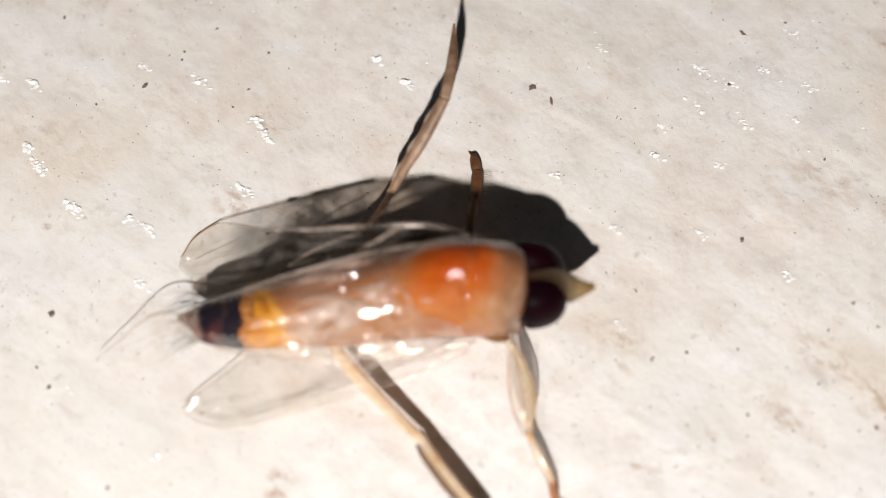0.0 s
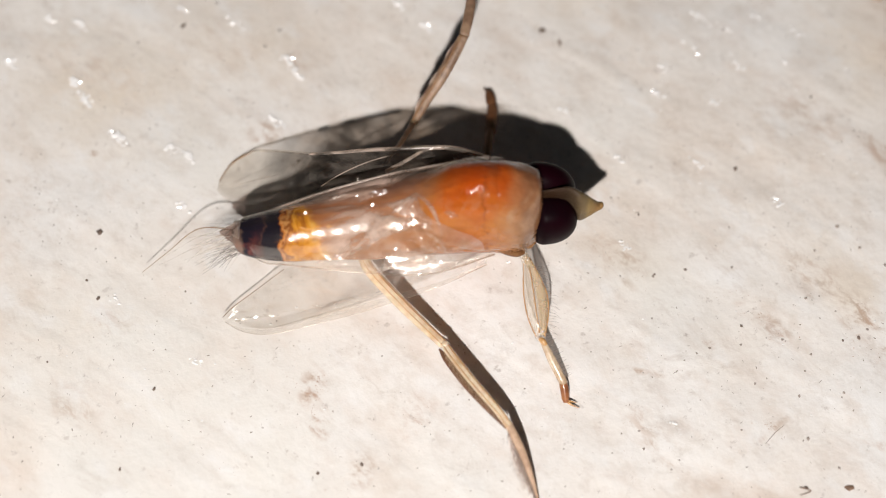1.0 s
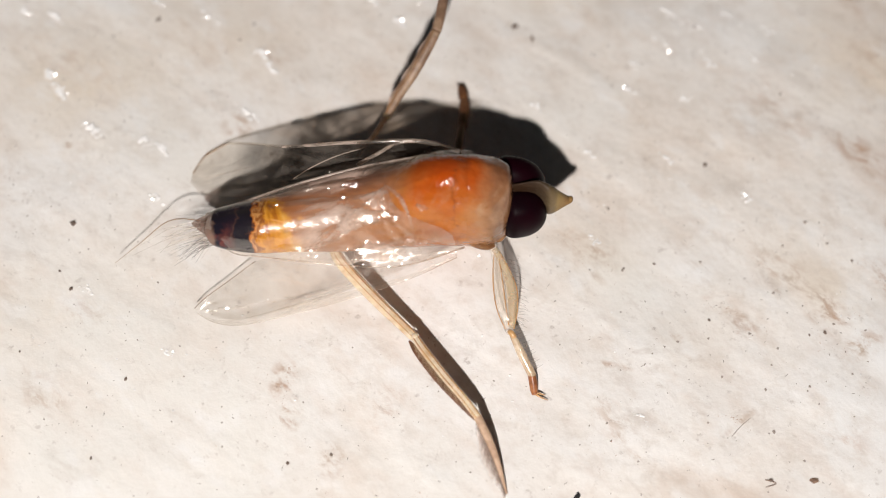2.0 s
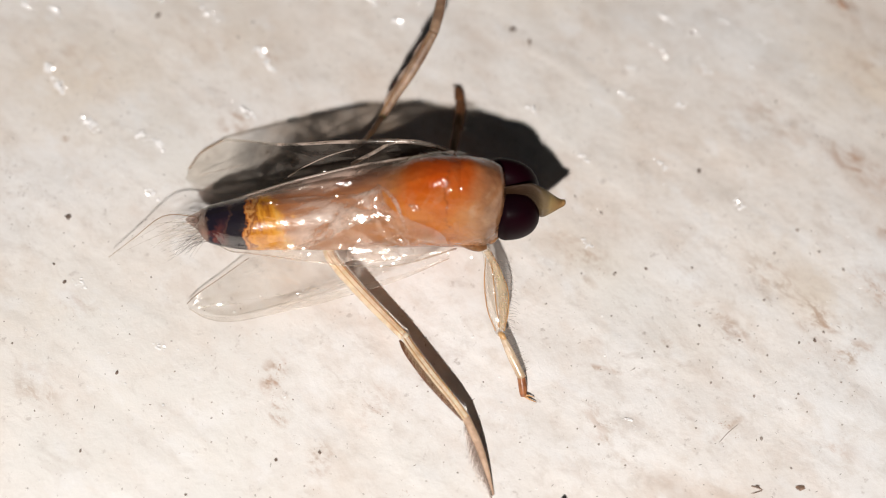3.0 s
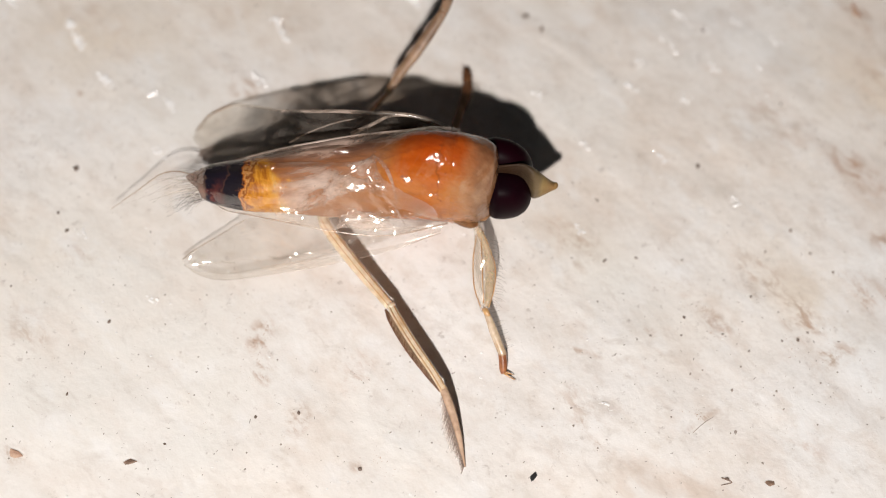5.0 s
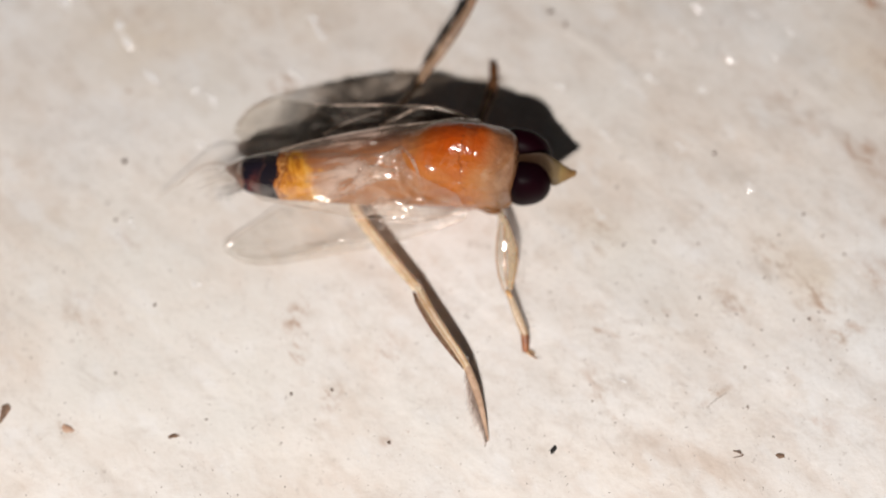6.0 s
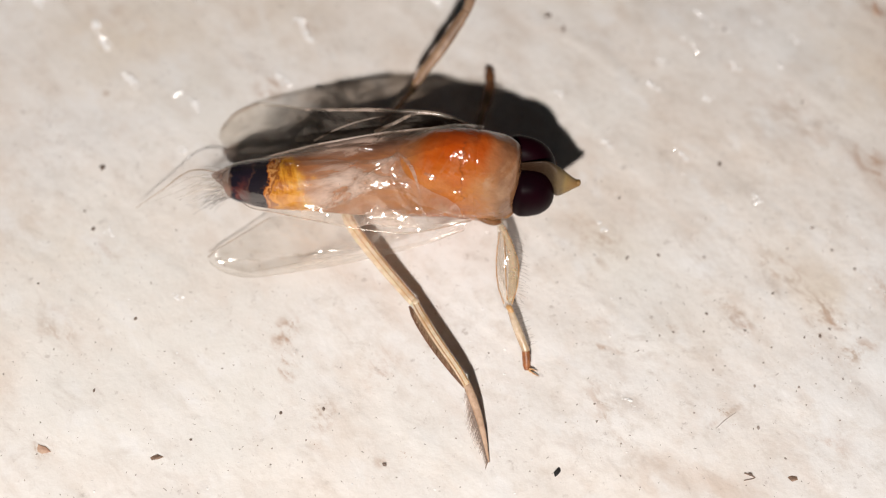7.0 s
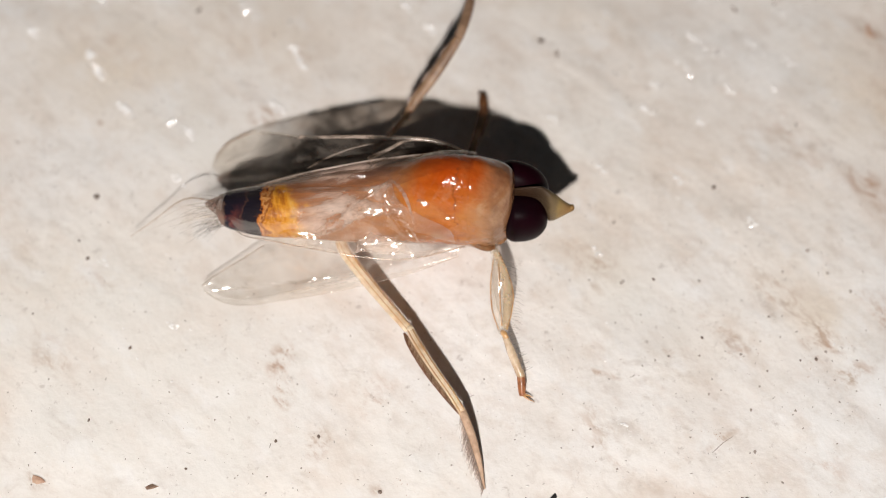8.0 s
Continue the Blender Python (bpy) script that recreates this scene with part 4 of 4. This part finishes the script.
    for i in range(22):
        s = i / 21
        a = between([(1.80, -0.75, 0.86), (1.97, -1.30, 0.76), (2.00, -1.75, 0.66), (1.92, -2.10, 0.56)], s)
        rows.append((a, a + Vector((0.24 + 0.05 * math.sin(i * 2.1), 0.02 + 0.10 * s * math.sin(i), -0.26 + 0.05 * math.cos(i * 1.7))) * 0.8, 0.004, (0.02, 0, 0.03)))
    for i in range(10):
        a = between(tibia, 0.05 + i * 0.09) + Vector((0.07, 0.03, 0))
        rows.append((a, a + Vector((0.17, 0.12 + 0.03 * math.sin(i * 3), -0.10)), 0.004, (0.01, 0, 0.02)))
    bm = bmesh.new()
    hairs(bm, rows)
    part("bristles", bm, PALE_FRINGE, leg, "fine pale bristles")
    # the far one, mostly in the shade of the body, painted darker for it
    leg = new("fore_leg")
    leg.parent = bug
    leg["label"] = "front leg coloured dark brown for the body's shade"
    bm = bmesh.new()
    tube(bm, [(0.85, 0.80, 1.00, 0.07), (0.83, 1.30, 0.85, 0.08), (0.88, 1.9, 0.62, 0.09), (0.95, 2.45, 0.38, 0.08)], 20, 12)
    part("femur", bm, SHADED_BROWN, leg, "brown thigh, darkened for shade")
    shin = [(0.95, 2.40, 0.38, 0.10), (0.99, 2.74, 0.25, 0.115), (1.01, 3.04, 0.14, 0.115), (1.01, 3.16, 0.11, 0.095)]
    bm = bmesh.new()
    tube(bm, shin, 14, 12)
    part("tibia", bm, SHADED_BROWN, leg, "rust-brown shin")
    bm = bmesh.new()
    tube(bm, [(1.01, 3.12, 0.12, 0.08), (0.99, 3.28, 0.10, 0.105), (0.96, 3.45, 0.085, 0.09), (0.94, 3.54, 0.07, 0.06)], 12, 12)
    part("tarsus", bm, SHADED_BROWN, leg, "rust-brown foot")
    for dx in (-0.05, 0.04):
        line_part("claw", [(0.95, 3.52, 0.06), (0.93 + dx, 3.59, 0.05), (0.93 + 1.5 * dx, 3.65, 0.012)], 0.025, 0.006, SHADED_BROWN, leg)
    rows = []
    for i in range(12):
        a = between(shin, i / 11) + Vector((0.06, 0, 0))
        rows.append((a, a + Vector((0.22, -0.05 + 0.03 * math.sin(i * 2.3), 0.02)), 0.008, (0, 0, 0.02)))
    bm = bmesh.new()
    hairs(bm, rows)
    part("bristles", bm, HAIR, leg, "fine dark bristles")


def swim_fringe(keys, side, n, length, seed):
    """A flat fringe of swimming hairs along a leg."""
    rnd = random.Random(seed)
    rows = []
    for i in range(n):
        s = i / (n - 1)
        a = between(keys, min(s, 0.98))
        d = (between(keys, min(s + 0.05, 1.0)) - between(keys, max(s - 0.05, 0.0))).normalized()
        ln = length * (0.55 + 0.6 * rnd.random()) * (0.4 + 0.6 * math.sin(math.pi * min(1, s * 1.1 + 0.08)))
        rows.append((a, a + (d * 1.0 + Vector(side) * (0.7 + 0.3 * rnd.random())).normalized() * ln, 0.006, tuple(0.04 * ln * x for x in side)))
    bm = bmesh.new()
    hairs(bm, rows)
    return bm


def build_hind_leg(bug, label, femur, tibia, tarsus, side, dense, skin_mat):
    leg = new("hind_leg")
    leg.parent = bug
    leg["label"] = label
    bm = bmesh.new()
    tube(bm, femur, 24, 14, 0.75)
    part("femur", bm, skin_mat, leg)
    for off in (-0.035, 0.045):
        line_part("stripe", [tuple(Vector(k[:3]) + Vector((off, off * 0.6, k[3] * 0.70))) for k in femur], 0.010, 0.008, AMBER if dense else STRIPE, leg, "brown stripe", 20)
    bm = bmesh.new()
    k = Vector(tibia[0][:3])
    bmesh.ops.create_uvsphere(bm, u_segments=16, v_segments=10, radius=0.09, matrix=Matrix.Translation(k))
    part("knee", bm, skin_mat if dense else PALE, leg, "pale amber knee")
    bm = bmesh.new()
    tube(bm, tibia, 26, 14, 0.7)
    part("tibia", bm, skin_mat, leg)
    for off in (-0.04, 0.035):
        line_part("stripe", [tuple(Vector(q[:3]) + Vector((off, off * 0.6, q[3] * 0.63))) for q in tibia], 0.012, 0.010, AMBER if dense else STRIPE, leg, "brown stripe", 20)
    bm = bmesh.new()
    tube(bm, tarsus, 24, 12, 0.6)
    part("tarsus", bm, OAR if dense else skin_mat, leg, "dull tan oar blade" if dense else "")
    if not dense:
        for a, b, c in ((0.10, 0.34, 0.06), (0.36, 0.62, 0.075), (0.64, 0.90, 0.065)):
            keys = [between(tibia, a + (b - a) * u) + Vector(side) * 0.085 for u in (0, 0.3, 0.7, 1)]
            bm = bmesh.new()
            tube(bm, [(*k, r) for k, r in zip(keys, (0.01, c, c * 0.8, 0.01))], 14, 10, 0.5)
            part("lobe", bm, LOBE, leg, "pinkish grey translucent lobe")
        return
    flap = [(q[0] + side[0] * (0.13 - 0.012 * i), q[1] + side[1] * (0.13 - 0.012 * i), q[2] - 0.05, (0.02, 0.075, 0.095, 0.07, 0.012)[i]) for i, q in enumerate(tibia)]
    bm = bmesh.new()
    tube(bm, flap, 24, 10, 0.35)
    part("flap", bm, FLAP, leg, "brown folded flap")
    part("fringe", swim_fringe(tibia, side, dense, 0.30, 3), FRINGE, leg, "brown fringe of swimming hairs")
    part("fringe", swim_fringe(tarsus, side, 420, 0.42, 8), SOFT_FRINGE, leg, "pale fringe of swimming hairs")


def build_tail(bug):
    rnd = random.Random(5)
    root = Vector((-3.82, -0.34, 1.35))
    tips = [(-4.75, -0.18, 1.15), (-5.30, -0.56, 0.85), (-4.85, -0.72, 0.95), (-5.08, -0.30, 1.00), (-4.46, -0.89, 1.00), (-4.68, -0.50, 1.10), (-5.42, -0.67, 0.70), (-4.96, -0.56, 0.95)]
    for i, tip in enumerate(tips):
        a = root + Vector((0, rnd.uniform(-0.15, 0.12), rnd.uniform(-0.15, 0.1)))
        b = Vector(tip)
        m = (a + b) / 2 + Vector((0, 0.10 + 0.05 * math.sin(i), 0.05))
        line_part("tail_hair", [tuple(a), tuple(m), tuple(b)], 0.007, 0.003, HAIR, bug)
    rows = []
    for i in range(46):
        a = root + Vector((rnd.uniform(-0.05, 0.2), rnd.uniform(-0.28, 0.2), rnd.uniform(-0.25, 0.15)))
        rows.append((a, a + Vector((-rnd.uniform(0.3, 1.0), rnd.uniform(-0.4, 0.2), -rnd.uniform(0.05, 0.3))), 0.006, (0, 0.03, 0.04)))
    bm = bmesh.new()
    hairs(bm, rows)
    part("tail_tuft", bm, HAIR, bug, "pale tuft of fine hairs")
    # dark hairs added below as the tuft's smear of shadow
    rows = []
    for i in range(26):
        a = root + Vector((rnd.uniform(-0.10, 0.05), rnd.uniform(-0.25, -0.02), rnd.uniform(-0.45, -0.1)))
        rows.append((a, a + Vector((-rnd.uniform(0.3, 0.85), rnd.uniform(-0.28, 0.06), -rnd.uniform(0.3, 0.6))), 0.005, (0, 0.03, 0.03)))
    bm = bmesh.new()
    hairs(bm, rows)
    part("tail_tuft", bm, SHADOW_HAIR, bug, "dark lower hairs standing in for the tuft's shadow")
    # the longest hair, whose dark line falls on the plaster
    line_part("tail_hair", [(-3.87, -0.25, 1.36), (-4.63, -0.17, 1.26), (-5.25, -0.47, 0.85), (-5.78, -0.72, 0.45)], 0.013, 0.005, FRINGE, bug, "long bent dark hair")


def build_bug():
    bug = tagged(new("water_bug"), "dead amber water bug with clear wings on plaster", "insect")
    build_body(bug)
    build_covers(bug)
    build_wings(bug)
    build_fore_leg(bug)
    build_hind_leg(bug, "pale oar-like hind leg with brown stripes",
                   [(-1.55, -0.55, 0.98, 0.11), (-1.37, -0.86, 0.82, 0.12), (-0.72, -1.54, 0.68, 0.12), (0.0, -2.25, 0.60, 0.095)],
                   [(0.02, -2.25, 0.60, 0.080), (0.18, -2.52, 0.65, 0.090), (0.56, -3.05, 0.70, 0.088), (0.95, -3.53, 0.69, 0.080), (1.20, -3.86, 0.64, 0.075)],
                   [(1.19, -3.84, 0.64, 0.080), (1.40, -4.22, 0.46, 0.078), (1.59, -4.66, 0.24, 0.055), (1.75, -5.14, 0.03, 0.015)],
                   (-0.8, -0.5, 0.1), 300, LEG)
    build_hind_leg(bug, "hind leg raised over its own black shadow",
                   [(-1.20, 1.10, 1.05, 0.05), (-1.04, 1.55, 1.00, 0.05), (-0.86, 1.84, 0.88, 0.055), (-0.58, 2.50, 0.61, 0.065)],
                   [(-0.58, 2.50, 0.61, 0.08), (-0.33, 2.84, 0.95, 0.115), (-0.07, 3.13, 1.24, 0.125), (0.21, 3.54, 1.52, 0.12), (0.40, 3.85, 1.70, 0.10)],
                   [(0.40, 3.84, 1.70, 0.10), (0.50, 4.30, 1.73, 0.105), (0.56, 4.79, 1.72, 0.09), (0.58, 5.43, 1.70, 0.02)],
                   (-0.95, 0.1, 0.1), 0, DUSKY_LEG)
    build_tail(bug)
    return bug


build_bug()


# ---- grit, crumbs and flakes on the surface ----
def pebble(rnd, stretch=1.0):
    bm = bmesh.new()
    bmesh.ops.create_icosphere(bm, subdivisions=1, radius=1.0)
    for v in bm.verts:
        v.co *= rnd.uniform(0.4, 1.35)
        v.co.x *= stretch
        v.co.z *= 0.45
    return bm


GRIT_A = [(5.76, -1.60, 0.05), (-6.77, 0.34, 0.10), (-6.67, -1.07, 0.075), (-5.47, -2.92, 0.055), (5.91, 1.81, 0.07), (2.10, 5.05, 0.10), (7.70, -1.90, 0.045),
          (8.01, -1.84, 0.055), (-1.52, -4.39, 0.055), (-7.53, -2.38, 0.04), (-6.33, 4.71, 0.045), (3.89, 0.79, 0.05), (-5.00, -0.91, 0.03), (4.14, -0.53, 0.04),
          (-6.93, -0.68, 0.05), (4.75, -0.41, 0.045), (-2.33, -4.56, 0.055), (3.07, -0.60, 0.025), (-3.96, -5.28, 0.045), (-5.99, -4.49, 0.05), (-0.22, -5.38, 0.065)]
GRIT_B = [(1.54, -2.90, 0.025), (6.70, -4.84, 0.07), (8.32, -1.85, 0.03), (-7.13, 6.68, 0.05), (-4.74, 5.70, 0.045), (-4.70, 5.89, 0.045), (-3.40, 5.03, 0.055),
          (-3.69, 4.65, 0.04), (-1.82, 7.22, 0.05), (-0.75, 5.30, 0.035), (-4.09, 6.41, 0.055), (-3.05, 5.86, 0.05), (5.90, 5.12, 0.07), (7.11, 6.51, 0.055),
          (7.59, 3.48, 0.045), (4.76, -0.42, 0.04), (-2.9, 1.95, 0.05)]

GRIT_C = [(4.10, -0.57, 0.045), (5.67, -0.37, 0.05), (7.06, -1.03, 0.055), (7.34, 0.01, 0.045), (8.24, 0.07, 0.045), (7.84, 0.53, 0.065), (8.70, -0.31, 0.05),
          (4.85, -2.17, 0.035), (5.11, -2.07, 0.045), (5.72, -2.00, 0.04), (6.53, -1.88, 0.045), (7.06, -2.19, 0.04), (5.93, -2.79, 0.04), (6.91, -2.53, 0.035),
          (6.75, -3.04, 0.045), (7.61, -2.97, 0.045), (8.46, -2.70, 0.035), (8.80, -1.80, 0.04), (8.19, -1.67, 0.045), (5.60, -3.71, 0.035), (3.67, -3.73, 0.04),
          (3.74, -4.09, 0.045), (6.84, -3.89, 0.055), (7.75, -3.32, 0.03), (7.36, -4.45, 0.04), (9.35, -3.46, 0.035), (4.23, -4.48, 0.035), (7.62, -1.29, 0.03)]


def build_grit():
    rnd = random.Random(11)
    kinds = [part("grit", pebble(rnd), GRIT, smooth=False) for _ in range(4)]
    for k in kinds:
        tagged(k, "tiny dark grain of grit on the plaster", "grit", "grit grains")
    pale = [part("grit", pebble(rnd), PALE_GRIT, smooth=False) for _ in range(2)]
    for k in pale:
        tagged(k, "tiny grey-brown grain bedded in the plaster", "grit", "grit grains")
    dark = len(GRIT_A + GRIT_B)
    for i, (x, y, r) in enumerate(GRIT_A + GRIT_B + GRIT_C):
        r *= 0.75
        m = Matrix.Translation((x * MM, y * MM, (floor_height(x, y) + r * 0.35) * MM)) @ pose(0, 0, 0, 0, 0, rnd.uniform(0, 360))
        src = kinds[i % 4]
        if i >= dark:
            src = pale[i % 2]
        if i in (dark, dark + 1):
            ob = pale[i % 2]
            ob.matrix_basis = m
            ob.scale = (r, r * rnd.uniform(0.6, 1), r)
        elif i < 4:
            ob = src
            ob.matrix_basis = m
            size = r
            ob.scale = (size, size * rnd.uniform(0.7, 1), size)
        else:
            ob = copy_thing(src, m)
            ob.scale = (r, r * rnd.uniform(0.6, 1), r)
    # larger chips, each with its own shape
    for x, y, r, stretch, turn, mat, label in (
            (-8.07, -5.56, 0.10, 3.0, 80, DEBRIS, "dark brown long chip lying on the plaster"),
            (-4.55, -5.71, 0.07, 2.2, 25, DEBRIS, "curved brown shred on the plaster"),
            (-6.73, -5.77, 0.09, 1.9, -20, PINK, "reddish tan flake on the plaster"),
            (3.06, -5.17, 0.050, 2.2, 75, SOOT, "black sliver on the plaster"),
            (7.52, -4.83, 0.06, 1.5, 10, DEBRIS, "greyish brown crumb on the plaster"),
            (-5.42, 5.13, 0.035, 2.8, 55, GRIT, "dark thin splinter on the plaster"),
            (2.45, 4.77, 0.03, 4.5, -82, DEBRIS, "thin brown fibre on the plaster"),
            (6.24, 6.28, 0.06, 1.8, -40, DEBRIS, "rusty crumb on the plaster"),
            (9.18, 5.99, 0.09, 2.4, -60, PINK, "reddish smear of dirt on the plaster")):
        bm = pebble(rnd, stretch)
        for v in bm.verts:
            v.co.y *= rnd.uniform(0.6, 1.3)
            v.co = Vector((v.co.x * r, v.co.y * r + 0.25 * r * (v.co.x / stretch) ** 2, v.co.z * r * 0.35))
        ob = tagged(part("chip", bm, mat, smooth=False), label, "debris")
        ob.matrix_basis = Matrix.Translation((x * MM, y * MM, (floor_height(x, y) + r * 0.2) * MM)) @ pose(0, 0, 0, 0, 0, turn)


def build_shreds():
    """Thin fibres lying on the plaster; each is one thing."""
    for name, lines, r, mat, label in (
            ("shred", [[(6.59, -4.82), (6.79, -4.89), (6.59, -4.97)]], 0.014, DEBRIS, "brownish hooked shred on the plaster"),
            ("fibre", [[(6.03, -3.98), (6.21, -3.78), (6.40, -3.62)]], 0.006, SHRED, "thin tan fibre on the plaster")):
        bm = bmesh.new()
        for keys in lines:
            tube(bm, [(x, y, floor_height(x, y) + r * 0.7, r * (1.0, 0.9, 0.5)[i]) for i, (x, y) in enumerate(keys)], 8, 6, 0.7)
        tagged(part(name, bm, mat), label, "debris")


def scatter(name, mat, spots, label, category):
    """Many small bits in one mesh; spots: x, y, size, height share."""
    rnd = random.Random(len(spots))
    verts, faces = [], []
    for x, y, r, hz in spots:
        b, z0, n = len(verts), floor_height(x, y), 5
        turn, long = rnd.uniform(0, 6.28), rnd.choice((1.0, 1.2, 1.5, 2.6))
        for k in range(n):
            q = 6.283 * k / n
            rr = r * rnd.uniform(0.5, 1.3)
            u, v = rr * long * math.cos(q), rr / long * math.sin(q)
            verts.append(((x + u * math.cos(turn) - v * math.sin(turn)) * MM, (y + u * math.sin(turn) + v * math.cos(turn)) * MM, (z0 - 0.01) * MM))
        verts.append(((x + rnd.uniform(-0.3, 0.3) * r) * MM, (y + rnd.uniform(-0.3, 0.3) * r) * MM, (z0 + r * hz) * MM))
        faces += [(b + k, b + (k + 1) % n, b + n) for k in range(n)]
    me = bpy.data.meshes.new(name)
    me.from_pydata(verts, [], faces)
    me.materials.append(mat)
    return tagged(new(name, me), label, category, kind="stuff")


FLAKE_SPOTS = [(-8.19, 5.26), (-7.59, 5.16), (-6.62, 2.51), (-5.51, 2.25), (-5.10, 2.06), (-5.40, 5.51), (-3.20, 4.32), (-3.01, 3.98), (-4.35, 5.24), (-7.58, 3.76), (-6.38, -1.09), (-5.20, 0.92), (-7.29, 3.30), (-6.52, 2.45), (-5.19, 2.12), (6.66, 1.12), (4.37, -3.65), (-4.74, -2.36), (5.40, 5.43), (5.15, 1.94), (5.24, 4.66), (4.38, 3.61), (2.49, 3.09), (-3.37, 2.83), (3.51, 2.05), (7.06, 4.41), (-0.90, 5.67), (3.42, 5.98), (5.84, 5.18), (7.43, 5.05), (6.63, 5.40), (-8.89, 4.19), (5.59, 3.38), (5.41, 5.43), (-7.35, 3.46), (-0.31, 5.12), (3.59, 0.12), (7.2, 6.3), (4.6, 4.2), (6.1, 4.3)]


def build_scatter():
    rnd = random.Random(21)
    fine = [(rnd.uniform(-11, 11), rnd.uniform(-8, 10), rnd.choice((0.008, 0.010, 0.012, 0.015)), 0.7) for _ in range(1800)]
    fine += [(rnd.uniform(-11, 11), rnd.uniform(-8, 10), rnd.uniform(0.016, 0.035), 0.4) for _ in range(1700)]
    scatter("fine_grit", FINE, fine, "scattered fine dark grit on the plaster", "grit")
    crumbs = []
    for cx, cy, sx, sy, n in ((-2.46, -3.09, .12, .5, 40),
                              (-2.89, -2.53, .2, .15, 20),
                              (3.74, -4.15, .25, .3, 22),
                              (6.38, -1.58, .25, .15, 25),
                              (8.16, -1.67, .3, .4, 40),
                              (8.99, -0.72, .2, .3, 25),
                              (3.25, -0.16, .5, .12, 35),
                              (-3.55, 2.64, .15, .15, 20),
                              (-1.54, -5.13, .3, .2, 15),
                              (-0.14, -3.78, .3, .3, 12),
                              (8.81, -1.94, .25, .1, 15),
                              (6.22, -3.69, .4, .1, 20),
                              (-3.71, -4.52, .4, .15, 12),
                              (5.72, -1.14, .2, .15, 12),
                              (0.05, -5.22, .2, .2, 12)):
        for _ in range(n * 5):
            u, v = rnd.gauss(0, sx), rnd.gauss(0, sy)
            crumbs.append((cx + u * 0.8 + v * 0.3, cy - u * 0.6 + v * 0.8, rnd.choice((0.008, 0.010, 0.014, 0.018, 0.024, 0.034)), 0.05))
    scatter("tan_crumbs", CRUMB, crumbs, "scattered tan dirt crumbs on the plaster", "dirt")
    # glassy flakes that catch the torch: in clusters, and a few on their own
    spots = [(rnd.uniform(-11, 11), rnd.uniform(-8, 10)) for _ in range(500)]
    for cx, cy in FLAKE_SPOTS:
        spots += [(cx + u * 0.8, cy - u * 0.5 + rnd.gauss(0, 0.05)) for u in (rnd.gauss(0, 0.10) for _ in range(15))]
    verts, faces = [], []
    for i, (x, y) in enumerate(spots):
        lone = i < 500
        r = rnd.uniform(0.010, 0.03) if lone else rnd.choice((0.018, 0.026, 0.038, 0.054, 0.074)) * (0.6 if y < 0 else 0.72 if x > 2 else 1.0)
        lean = 5 if x > 3 and y > 2 else 0
        m = Euler((radians(rnd.gauss(34, 20 if lone else 8)), radians(rnd.gauss(lean, 18 if lone else 9 - lean)), 0)).to_matrix()
        b, z0, n = len(verts), floor_height(x, y), 7
        turn, slim = rnd.uniform(0, 6.28), rnd.uniform(0.4, 0.9)
        ring = []
        for k in range(n):
            q = turn + 6.283 * k / n
            s = r * rnd.uniform(0.45, 1.25)
            ring.append(m @ Vector((s * math.cos(q), s * slim * math.sin(q), 0)))
        low = min(p.z for p in ring)
        for p in ring:
            verts.append(((x + p.x) * MM, (y + p.y) * MM, (z0 + (p.z - low) * 0.999 - 0.005) * MM))
        verts.append((x * MM, y * MM, (z0 - low + 0.004) * MM))
        faces += [(b + k, b + (k + 1) % n, b + n) for k in range(n)]
    me = bpy.data.meshes.new("glassy_flakes")
    me.from_pydata(verts, [], faces)
    me.materials.append(FLAKE)
    tagged(new("glassy_flakes", me), "scattered clear glassy flakes on the plaster", "flakes", kind="stuff")


build_grit()
build_shreds()
build_scatter()


# ---- the torch ----
def build_torch():
    torch = tagged(new("torch"), "small white torch with black rim, switched on", "torch")
    bm = bmesh.new()
    bmesh.ops.create_circle(bm, cap_ends=True, segments=32, radius=0.95)
    lens = part("torch_lens", bm, TORCH, torch, "glowing white lens")
    if lens.data.polygons[0].normal.z > 0:
        lens.data.flip_normals()
    bm = bmesh.new()
    loops = []
    for r, z in ((0.97, -0.1), (1.8, -0.1), (1.8, 4.0), (0.97, 4.0)):
        loops.append([(r * math.cos(t), r * math.sin(t), z) for t in (2 * math.pi * j / 32 for j in range(32))])
    rings(bm, loops + [loops[0]], False)
    part("torch_rim", bm, BLACK, torch, "black plastic rim")
    return torch


torch = build_torch()


def motions():
    walk(cam, PATH, LOOK)
    walk(torch, [(t, m @ TORCH_OFFSET) for t, m in PATH])


motions()
